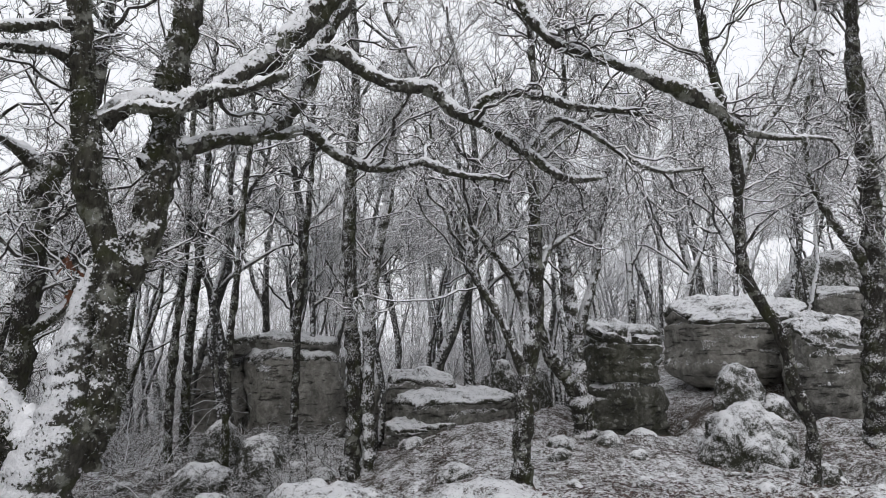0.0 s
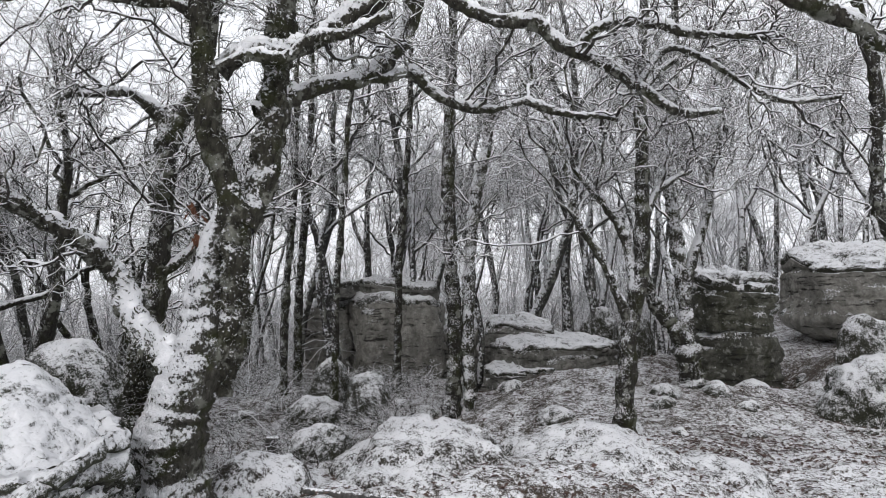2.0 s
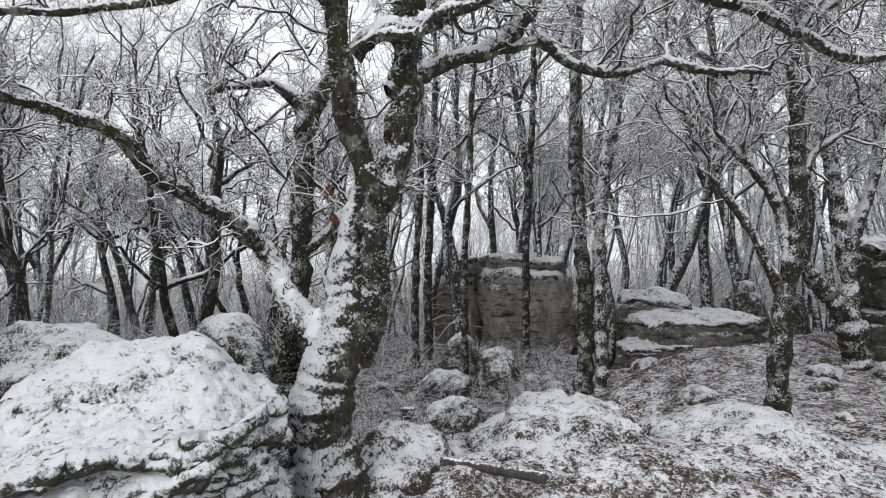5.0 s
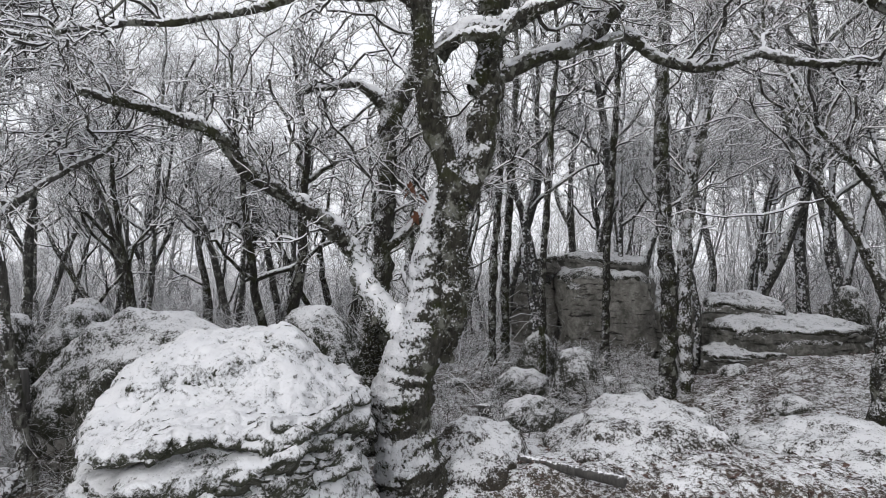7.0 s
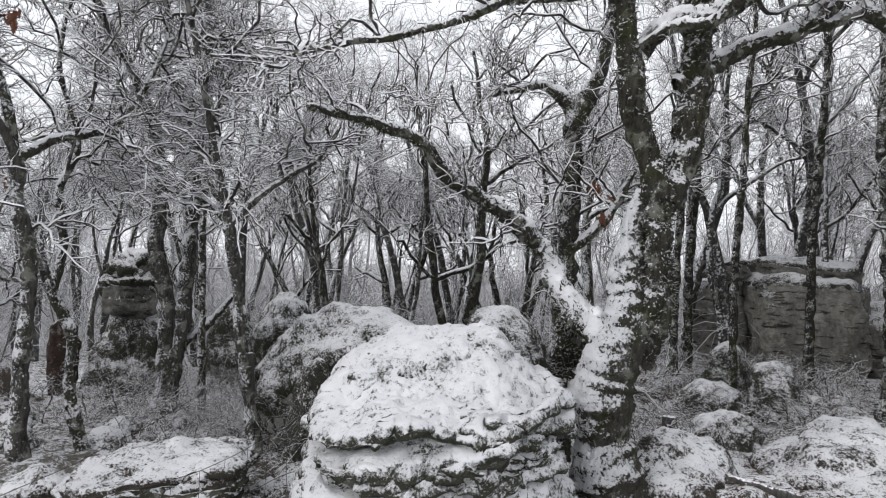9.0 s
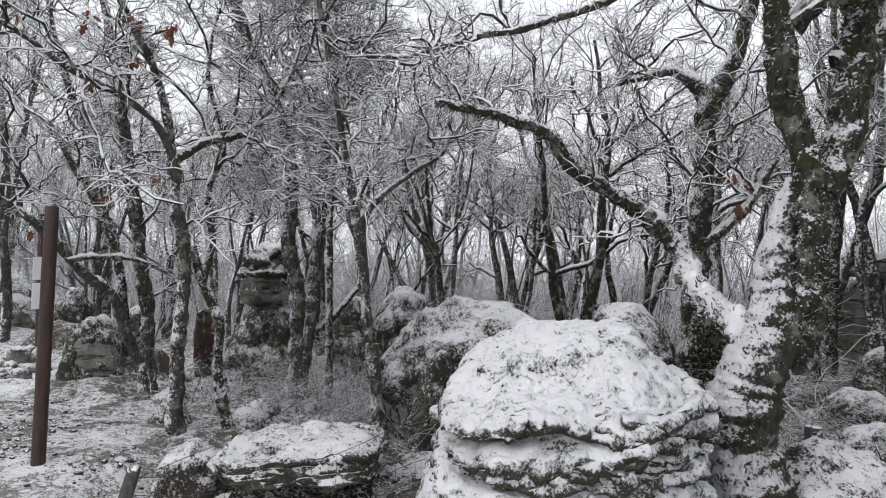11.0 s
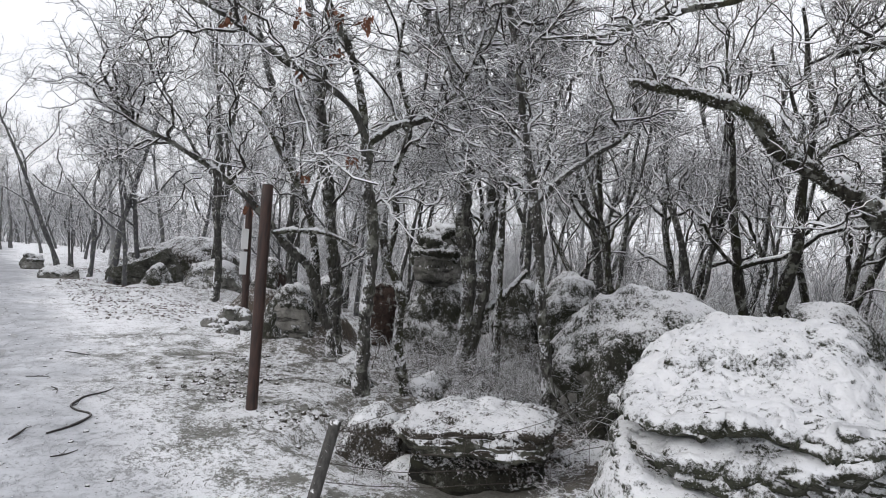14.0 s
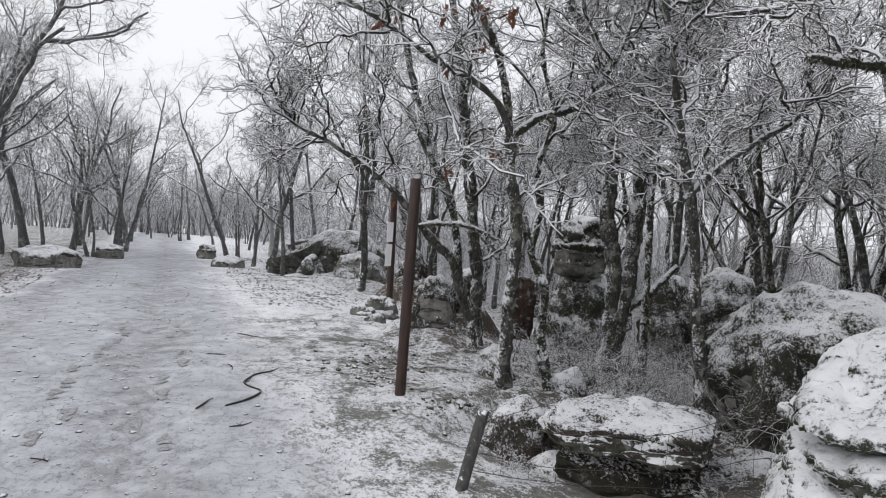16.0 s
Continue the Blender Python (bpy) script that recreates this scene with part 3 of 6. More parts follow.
lay("boulder", (-19.21, -0.08, -0.05), (3.6, 2.65, 1.5), 80, 53, "round", "dark scrubby rock rise beside the track", sub=5, snow=0.02, tilt=0, mat=STONE_SCRUB, white=SNOW_SPECK)
lay("boulder", (-8.60, 3.02, 1.32), (0.72, 0.58, 0.34), 80, 54, "round", "upper stacked block with snow", sub=5, snow=0.08, tilt=0)
lay("boulder", (-8.50, 2.92, 0.93), (0.66, 0.56, 0.52), 80, 55, "cap", "middle stacked block with snow ledge", sub=5, snow=0.08, tilt=0)
lay("boulder", (-8.70, 3.09, 0.34), (1.30, 1.10, 0.90), 80, 56, "round", "lower stacked block half hidden by stems", sub=5, snow=0.06, tilt=0, mat=STONE_MOSS)
lay("boulder", (-7.13, 4.35, 0.72), (0.72, 0.58, 0.52), 80, 57, "round", "snow-capped boulder behind the gate oak", sub=4, snow=0.08, tilt=0)
lay("boulder", (-7.8, 3.98, 0.55), (0.71, 0.56, 0.59), 80, 58, "round", "grey boulder among the stems", sub=4, snow=0.05, tilt=0)
lay("boulder", (-8.7, 2.26, 0.23), (0.33, 0.20, 0.80), 80, 59, "wall", "upright rusty brown stone slab", sub=4, snow=0.01, tilt=0, mat=STONE_RUST)
lay("boulder", (-15.29, -6.65, -0.28), (1.33, 0.93, 0.55), 80, 60, "slab", "flat grey rock beside the track", sub=4, snow=0.05, tilt=0, seated=True)
lay("boulder", (-20.45, -4.26, -0.4), (0.64, 0.51, 0.44), 80, 61, "slab", "small flat rock beside the track", sub=4, snow=0.05, tilt=0, seated=True)
lay("boulder", (-18.22, -3.25, -0.51), (1.01, 0.81, 0.47), 80, 62, "slab", "small flat rock at the track edge", sub=4, snow=0.05, tilt=0, seated=True)
lay("boulder", (-18.82, -6.51, -0.41), (0.79, 0.63, 0.47), 80, 63, "slab", "flat rock on the far verge", sub=4, snow=0.04, tilt=0, seated=True)
# dark colour here stands for shade in the hollow
lay("boulder", (-4.34, 2.8, 0.38), (0.49, 0.39, 0.61), 80, 64, "round", "dark mossy rock in the hollow", sub=4, snow=0.02, tilt=0, mat=STONE_SHADE)


def build_ground():
    def axis(lo, hi, step, reach):
        inner = np.arange(lo, hi, step)
        outer = np.geomspace(step, reach, 46)
        return np.concatenate([lo - outer[::-1], inner, hi + outer])

    xs, ys = axis(-12, 6.5, 0.065, 600), axis(-4, 11.5, 0.065, 600)
    gx, gy = np.meshgrid(xs, ys)
    v = np.stack([gx, gy, height(gx, gy)], -1).reshape(-1, 3)
    i = np.arange(len(v)).reshape(gx.shape)
    f = np.stack([i[:-1, :-1], i[:-1, 1:], i[1:, 1:], i[1:, :-1]], -1).reshape(-1, 4)
    ob = new("ground", mesh_of("ground", v, f, GROUND))
    tagged(ob, "woodland floor of leaf litter under thin patchy snow", "ground", kind="structure")


build_ground()


# ---- rocks ----
def outward(v):
    return v * np.array((1, 1, 0)) / (np.linalg.norm(v[:, :2], axis=1, keepdims=True) + 1e-6)


def snow_over(ob, v, faces, amount, depth, off, seed, white, bury=0.012):
    """A lumpy snow cap of real thickness over the faces that carry snow."""
    n = normals_of(v, faces)
    lump = 1 + 0.5 * fbm(v * 7 + off, seed + 41, 3)
    lift = depth * amount * np.clip(lump, 0.25, 2) - bury + 0.010 * fbm(v * 19 + off, seed + 42, 4, 0.65)
    cap = v + n * lift[:, None]
    keep = amount[faces].max(1) > 0.02
    if keep.any():
        used = np.unique(faces[keep])
        remap = np.zeros(len(v), int)
        remap[used] = np.arange(len(used))
        tagged(part("snow_cap", mesh_of("snow_cap", cap[used], remap[faces[keep]], white), ob, "lumpy snow with moss poking through"), kind="stuff")


def rock(name, place, size, yaw, seed, form, label, sub=4, snow=0.05, tilt=0, mat=None, white=None):
    """A weathered sandstone block: broken facets, worn edges, bedding cracks and a snow cap."""
    u, faces = BALLS[sub]
    pick = np.random.default_rng(seed + 4000)
    power = {"round": 2.5, "slab": 3.0, "pillar": 2.6, "drum": 2.5, "wall": 3.6, "face": 5.0, "mound": 2.1, "cap": 3.2}[form]
    crest = {"round": 1.9, "slab": 2.3, "mound": 2.0, "wall": 2.8, "pillar": 6.0, "drum": 6.0, "face": 6.0, "cap": 2.4}[form]
    flat = (np.abs(u[:, :2]) ** power).sum(1) ** (crest / power)
    unit = u * ((flat + np.abs(u[:, 2]) ** crest) ** (-1 / crest))[:, None]
    blocky = form in ("slab", "pillar", "drum", "wall", "face", "cap")
    for k in range(8 if blocky else 9):
        a = 2 * math.pi * (k + pick.uniform(-0.35, 0.35)) / (8 if blocky else 9)
        rise = pick.uniform(-0.12, 0.18) if blocky else pick.uniform(0.0, 0.9)
        d = np.array((math.cos(a), math.sin(a), rise)) / math.hypot(1, rise)
        reach = (unit @ d).max() * pick.uniform(0.80, 0.97)
        over = unit @ d - reach
        unit = unit - d * (0.5 * (over + np.sqrt(over**2 + 0.0012)))[:, None]
    if blocky and form not in ("drum", "face"):
        d = np.array((pick.uniform(-0.22, 0.22) * (0.3 if form == "pillar" else 1), {"wall": -0.55, "pillar": -0.42}.get(form, -0.34), 1.0))
        over = unit @ d - (0.80 if form in ("wall", "pillar") else 0.84)
        unit = unit - np.array((0, 0, 1)) * (0.5 * (over + np.sqrt(over**2 + 0.0006)))[:, None]
    half = np.array(size) / 2
    least = half.min()
    domed = form in ("round", "mound")
    if form == "mound":
        size = (size[0], size[1], 0.30)
        place = (place[0], place[1], place[2] + half[2] - 0.15)
        half = np.array(size) / 2
    deep = {"round": 1.6, "mound": 1.0, "slab": 0.5}.get(form, 0.0)
    v = unit * half * (1, 1, 1 + deep) - (0, 0, half[2] * deep)
    off = np.array((seed * 3.7, seed * 1.3, seed * 2.1))
    rough = {"wall": 0.10, "pillar": 0.09, "slab": 0.12, "cap": 0.12}.get(form, 0.13)
    v = v + u * (least * rough * fbm(v / least * 1.3 + off, seed, 3))[:, None]
    v = v + u * ((0.030 if blocky else 0.020) * fbm(v * (5, 5, 8) + off, seed + 5, 5, 0.62))[:, None]
    if blocky:
        bed = v[:, 2] + 0.035 * fbm(v * 1.4 + off, seed + 9, 2)
        radial = outward(v)
        side = np.sqrt(np.clip(1 - np.clip(np.abs(unit[:, 2]), 0, 1) ** 6, 0, 1))
        for pitch, width, deepness in ({"slab": ((0.26, 0.10, 0.09), (0.09, 0.14, 0.022)), "pillar": ((0.31, 0.075, 0.10), (0.085, 0.14, 0.030)), "drum": ((0.27, 0.07, 0.07), (0.08, 0.14, 0.028)),
                                        "wall": ((0.46, 0.05, 0.09), (0.13, 0.12, 0.026)), "face": ((0.62, 0.03, 0.05), (0.15, 0.10, 0.016)), "cap": ((0.15, 0.10, 0.04), (0.06, 0.12, 0.01))}[form]):
            step = bed / pitch + off[0] / pitch
            layer = np.floor(step)
            frac = step - layer
            key = np.stack([layer, 0 * layer, 0 * layer], -1).astype(np.int64)
            broken = smooth(-0.25, 0.35, value(v * (1.7, 1.7, 3.0) + off + layer[:, None] * 5.3, seed + 21))
            inset = lattice(key, seed + 3) * 0.35 * deepness - deepness * np.exp(-(((frac - 0.5) / width) ** 2)) * broken
            v = v + radial * (inset * side * min(1.0, least / 0.3))[:, None]
    if form == "mound":
        v[:, 2] += 0.16 * half[2] * fbm(v * 2.2 + off, 31, 4, 0.6)
    floor_z = float(height(place[0], place[1]))
    base = place[2] - half[2]
    if floor_z - 0.08 < base < floor_z + 0.9 and form not in ("pillar", "drum", "cap") and not domed:
        low = v[:, 2] < 0
        v[low, 2] *= max(1.0, (place[2] - floor_z + 0.15) / half[2])
    turn = Matrix.Rotation(radians(yaw), 3, "Z") @ Matrix.Rotation(radians(tilt), 3, "Y")
    v = v @ np.array(turn).T
    ob = thing(name, label, "rock", place)
    part("stone", mesh_of("stone", v, faces, mat or STONE), ob)
    if snow <= 0:
        return ob
    n = normals_of(v, faces)
    facing = n @ np.array((-0.45, -0.87, 0.2)) * (0.08 if blocky else 0.2)
    lo, hi = (0.34, 0.62) if blocky else (-0.12, 0.26)
    upward = n[:, 2] - (0.30 * smooth(0.60, 0.30, unit[:, 2]) if blocky else 0)
    amount = smooth(lo, hi, upward + facing + (0.26 if blocky else 0.36) * fbm(v * 6.5 + off, seed + 40, 4, 0.65))
    snow_over(ob, v, faces, amount, 1.0 * snow, off, seed, white or (SNOW_SPECK if form == "mound" else SNOW if snow >= 0.08 and not blocky else SNOW_THIN))
    return ob


def ledge_boulder(place, yaw, label):
    """The large boulder in three beds: a broad snowy foot, a knobbly middle bed under a deep crack, and a sloping cap bed."""
    seed, rings, around = 11, 190, 260
    wide, deep = 0.66, 0.72
    off = np.array((40.7, 14.3, 23.1))
    a = np.arange(around) * 2 * math.pi / around
    c, s = np.cos(a), np.sin(a)
    square = np.where(c > 0, 2.5, 3.4)
    rim = (np.abs(c) ** square + np.abs(s) ** square) ** (-1 / square)
    ux, uy = (np.where(c > 0, 0.60, 0.72) * rim * c)[None], (deep * rim * s)[None]
    front = smooth(0.25, -0.35, s)[None] * np.ones((rings, 1))
    west = smooth(0.45, -0.35, c)[None] * np.ones((rings, 1))
    t = np.linspace(0, 1, rings)[:, None]
    lip = 0.67 + 0.10 * (ux / wide) + 0.03 * fbm(np.stack([ux * 3, uy * 3, 0 * ux], -1) + off, 70, 3)
    foot_top, gap = 0.34 - 0.04 * (ux / wide), 0.44 + 0.05 * (ux / wide)
    knots = np.array((0.0, 0.14, 0.20, 0.25, 0.30, 0.44, 0.49, 0.53, 0.57, 0.62))
    levels = np.stack([-0.2 + 0 * ux, foot_top - 0.10, foot_top, gap - 0.03, gap, lip - 0.10, lip - 0.045, lip - 0.01, lip + 0.03, lip + 0.09], 0)[:, 0]
    cut = 0.05 + 0.24 * front[:1] * west[:1]
    widths = np.stack([1.14 + 0 * ux, 1.10 + 0 * ux, 1.02 + 0 * ux, 0.90 + 0 * ux, 0.95 + 0 * ux, 0.985 + 0 * ux, 0.985 - cut * 0.5, 0.98 - cut, 1.0 - 0.02 * west[:1], 0.985 + 0 * ux], 0)[:, 0]
    z, w = np.zeros((rings, around)), np.zeros((rings, around))
    for k in range(around):
        z[:, k] = np.interp(t[:, 0], knots, levels[:, k])
        w[:, k] = np.interp(t[:, 0], knots, widths[:, k])
    top = t > 0.62
    rho = np.clip((1 - t) / 0.38, 0, 1)
    w = np.where(top, 0.985 * rho**0.85, w)
    x, y = ux * w, uy * w
    crown = 1.07 - 0.38 * smooth(0.30, -1.0, y / deep) - 0.30 * smooth(0.25, 1.0, x / wide) - 0.10 * smooth(-0.45, -1.0, x / wide)
    p = np.stack([x, y, 0 * x], -1)
    crown = crown + 0.035 * fbm(p * 2.4 + off, 71, 3) - 0.06 * smooth(0.1, 0.4, value(p * (2.2, 4.5, 1) + off, 72)) * smooth(0.5, -0.2, y / deep)
    edge = lip + 0.09
    z = np.where(top, edge + (crown - edge) * np.sqrt(np.clip(1 - rho**4, 0, 1)), z)
    v = np.stack([x, y, z], -1).reshape(-1, 3)
    push = outward(v)
    mid = smooth(0.22, 0.32, t) * smooth(0.60, 0.50, t) * np.ones((1, around))
    v = v + push * (0.13 * fbm(v * (3.6, 3.6, 5.5) + off, 73, 3, 0.45) * mid.ravel())[:, None]
    v = v + push * (0.03 * fbm(v * (6, 6, 9) + off, 74, 3, 0.5) * smooth(0.95, 0.6, t * np.ones((1, around))).ravel())[:, None]
    v = v + 0.012 * np.stack([fbm(v * 9 + off + 7 * k, 75 + k, 3) for k in range(3)], -1)
    i = np.arange(rings * around).reshape(rings, around)
    nx = np.roll(i, -1, 1)
    quads = np.stack([i[:-1], nx[:-1], nx[1:], i[1:]], -1).reshape(-1, 4)
    faces = np.concatenate([quads[:, (0, 1, 2)], quads[:, (0, 2, 3)]])
    v = v @ np.array(Matrix.Rotation(radians(yaw), 3, "Z")).T
    ob = thing("boulder", label, "rock", place)
    part("stone", mesh_of("stone", v, faces, STONE_MOSS), ob)
    n = normals_of(v, faces)
    wind = n @ np.array((0.1, -0.97, 0.2)) * 0.50
    amount = smooth(-0.34, 0.04, n[:, 2] + wind + 0.40 * fbm(v * (6, 6, 8) + off, 51, 4, 0.62))
    snow_over(ob, v, faces, amount, 0.05, off, seed, SNOW_DUST, 0.004)
    return ob


for _, args, more in ROCKS:
    if args[5] == "ledge":
        ledge_boulder((args[1][0], args[1][1], 0.0), args[3], args[6])
    else:
        rock(*args, **more)


# ---- trees ----
def spline(pts, count):
    """A smooth polyline of count points through the given x, y, z, radius rows."""
    p = np.array(pts, float)
    seg = np.r_[0, np.cumsum(np.linalg.norm(np.diff(p[:, :3], axis=0), axis=1))]
    at = np.linspace(0, seg[-1], count)
    i = np.clip(np.searchsorted(seg, at, "right") - 1, 0, len(p) - 2)
    h = (seg[i + 1] - seg[i])[:, None]
    u = (at - seg[i])[:, None] / h
    m = np.gradient(p, seg, axis=0)
    a, b, ma, mb = p[i], p[i + 1], m[i] * h, m[i + 1] * h
    return (2 * u**3 - 3 * u**2 + 1) * a + (u**3 - 2 * u**2 + u) * ma + (-2 * u**3 + 3 * u**2) * b + (u**3 - u**2) * mb


def sprout(rng, points, radii, per, lo, length, thick, steps, wander, lift, spread=0.62, skin=0.0):
    """Side shoots along polylines: points (n, k, 3), radii (n, k). Returns their points and radii."""
    n, k, _ = points.shape
    par = np.repeat(np.arange(n), per)
    at = lo + (1 - lo) * rng.random(len(par)) ** 0.8
    f = at * (k - 1)
    i = np.clip(f.astype(int), 0, k - 2)
    u = (f - i)[:, None]
    start = points[par, i] * (1 - u) + points[par, i + 1] * u
    rad = radii[par, i] * (1 - u[:, 0]) + radii[par, i + 1] * u[:, 0]
    tang = points[par, i + 1] - points[par, i]
    tang /= np.linalg.norm(tang, axis=1, keepdims=True) + 1e-9
    side = rng.normal(size=(len(par), 3))
    side -= tang * (side * tang).sum(1, keepdims=True)
    side /= np.linalg.norm(side, axis=1, keepdims=True) + 1e-9
    start = start + side * (rad * skin)[:, None]
    way = tang * (1 - spread) + side * spread + np.array((0, 0, lift))
    way /= np.linalg.norm(way, axis=1, keepdims=True)
    full = length * (0.45 + 0.9 * rng.random(len(par))) * (1.15 - 0.55 * at)
    out = [start]
    for s in range(steps):
        kick = rng.normal(size=way.shape) * wander
        bent = way + kick * 1.7
        bent /= np.linalg.norm(bent, axis=1, keepdims=True)
        way = way + kick * 0.55 + np.array((0, 0, lift * 0.3 * s / steps))
        way /= np.linalg.norm(way, axis=1, keepdims=True)
        out.append(out[-1] + bent * (full / steps)[:, None])
    pts = np.stack(out, 1)
    r0 = np.minimum(rad * 0.72, thick * (0.6 + 0.8 * rng.random(len(par))))
    prof = np.linspace(1, 0.55, steps + 1)
    return pts, r0[:, None] * prof[None, :]


def snow_strip(pts, radii, rng, sides=6, load=1.0, gaps=1.0):
    """Snow lying in broken lumps along the upper side of branches that are not too steep."""
    tang = np.gradient(pts, axis=1)
    tang /= np.linalg.norm(tang, axis=2, keepdims=True) + 1e-9
    flat = np.sqrt(np.clip(1 - tang[:, :, 2] ** 2, 0, 1))
    amount = smooth(0.45, 0.85, flat) * (0.80 + 0.6 * value(pts * 17, 4)) * smooth(-0.75, -0.2, value(pts * 2.3, 9)) * (1 - gaps + gaps * smooth(-0.75, -0.35, value(pts * 8.0, 12)))
    k = np.linspace(0, 1, pts.shape[1])[None]
    amount = amount * (smooth(0, 0.07, k) * smooth(1, 0.9, k) if pts.shape[1] > 12 else 1)
    r = (radii * 0.68 + 0.0030) * np.clip(amount, 0.0, 1.1) * load
    lifted = pts.copy()
    lifted[:, :, 2] += (radii * 0.66 + 0.0022) * np.clip(amount, 0, 1)
    return tubes(lifted, np.maximum(r, 0.0005), sides)


def refine(pts, radii, count, rough, seed):
    """Resample and roughen a limb so that it bends and swells as oak does."""
    rows = spline(np.c_[pts, radii], count)
    p = rows[:, :3]
    w = rows[:, 3:4]
    jit = np.stack([value(p * 5 + 13 * n, seed + n) for n in range(3)], -1)
    p = p + jit * rough * np.linspace(0.2, 1, count)[:, None]
    r = np.maximum(w[:, 0], 0.003) * (1 + 0.16 * value(p * 7, seed + 7) + 0.09 * value(p * 19, seed + 8))
    return p, r


def bristle(rng, wood, levels, snow_levels=1, clear=0.0):
    """Grow shoots level by level. wood: list of (points, radii) groups. Returns tube pieces for twigs and snow."""
    twigs, snow = [], []
    groups = wood
    for n, lv in enumerate(levels):
        grown = []
        for p, r in groups:
            how = {k: v for k, v in lv.items() if k != "sides"}
            if n == 0:
                run = np.linalg.norm(np.diff(p[0], axis=0), axis=1).sum()
                how["per"] = max(2, round(how["per"] * min(run, 6) / 3))
                how["length"] = min(how["length"], 0.25 + 0.5 * run)
            q, qr = sprout(rng, p, r, **how)
            if n == 0 and clear:
                kept = (q[:, 0, 2] > clear * (0.75 + 0.5 * rng.random(len(q)))) | (rng.random(len(q)) < 0.12)
                q, qr = q[kept], qr[kept]
            if len(q):
                grown.append((q, qr))
        for p, r in grown:
            twigs.append(tubes(p, r, lv["sides"]))
            if n < snow_levels:
                snow.append(snow_strip(p, r, rng, 4 if n == 0 else 3))
        groups = grown
    return twigs, snow


def oak_from(name, limbs, seed, label, levels, group="", bark_mat=None, twig_mat=None, sides=12, limb_snow=1.0, drift=(), slim=0.86, tufts=0, bare=(), thin=(), capped=(), moss=0):
    """An oak whose trunk and main limbs follow the given rows of x, y, z, radius, with grown branches and twigs."""
    rng = np.random.default_rng(seed)
    base = np.array(limbs[0][0][:3])
    base[2] = float(height(base[0], base[1]))
    ob = thing(name, label, "tree", tuple(base), group)
    wood, snow, fur = [], [], []
    for i, rows in enumerate(limbs):
        a = np.array(rows, float)
        if i == 0 and a[0, 2] > base[2] - 0.1:
            a[0, 2] = base[2] - 0.12
        if a[-1, 2] > 3.0 and a[-1, 2] - a[-2, 2] > 0.6 * np.linalg.norm(a[-1, :3] - a[-2, :3]):
            way = a[-1, :3] - a[-2, :3]
            way = way / np.linalg.norm(way) + rng.normal(size=3) * 0.2
            a = np.r_[a, [(*(a[-1, :3] + way * 0.8), a[-1, 3] * 0.6), (*(a[-1, :3] + way * 1.5 + rng.normal(size=3) * 0.2), 0.006)]]
        length = np.linalg.norm(np.diff(a[:, :3], axis=0), axis=1).sum()
        count = int(np.clip(length / (0.014 if moss else 0.025), 14, 150))
        p, r = refine(a[:, :3], a[:, 3] * (slim if i not in thin else 0.74), count, 0.022, seed + i)
        p = p - base
        v, f = tubes(p[None], r[None], sides if i < 4 else max(7, sides - 3))
        knob = (0.20 * fbm((v + base) * 10, seed + 50, 3) + 0.15 * fbm((v + base) * 34, seed + 51, 3, 0.6))[:, None]
        cen = np.repeat(p, len(v) // len(p), axis=0)
        v = cen + (v - cen) * (1 + knob * (0.55 if i in drift else 1.0))
        me = mesh_of("trunk" if i == 0 else "limb", v, f, BARK_DRIFT if i in drift else BARK_LIMB if i in capped else bark_mat or BARK)
        part("trunk" if i == 0 else "limb", me, ob)
        if i not in bare:
            wood.append((p[None], r[None]))
        v, f = snow_strip(p[None], r[None], rng, 8, limb_snow, 0.4 if moss else 1.0)
        cen = np.repeat(v.reshape(len(p), 8, 3).mean(1), 8, axis=0)
        lump = 0.42 * fbm((v + base) * 24, seed + 60, 4, 0.65) - 0.10
        snow.append((cen + (v - cen) * (1 + lump)[:, None], f))
        if moss and i < 7 and i not in drift:
            fur.append(sprout(rng, p[None], r[None], moss, 0.0, 0.034, 0.005, 2, 0.5, -0.15, 0.85, 0.97))
    if fur:
        v, f = joined([tubes(p, r, 3) for p, r in fur])
        tagged(part("moss", mesh_of("moss", v, f, MOSS_TUFT), ob, "dark green moss tufts on the bark"), kind="stuff")
    twigs, twig_snow = bristle(rng, wood, levels, 3 if levels is DENSE or levels is NEAR else 2, 1.75 if levels is DENSE else 1.3 if levels is MID else 0.0)
    v, f = joined(twigs)
    tagged(part("crown", mesh_of("crown", v, f, twig_mat or TWIG), ob, "bare crooked twigs lined with snow"), kind="stuff")
    v, f = joined(snow + twig_snow)
    tagged(part("snow", mesh_of("snow", v, f, SNOW_BRANCH), ob, "snow lying along the branches"), kind="stuff")
    if tufts:
        hair = [sprout(rng, p, r, tufts, 0.1, 0.035, 0.004, 3, 0.5, -0.1, 1.0, 0.95) for p, r in wood]
        hair += [sprout(rng, p, r, 3, 0.0, 0.03, 0.003, 2, 0.5, -0.1, 0.9) for p, r in hair]
        v, f = joined([tubes(p, r, 3) for p, r in hair])
        tagged(part("lichen", mesh_of("lichen", v, f, LICHEN), ob, "shaggy grey-green lichen tufts"), kind="stuff")
    return ob


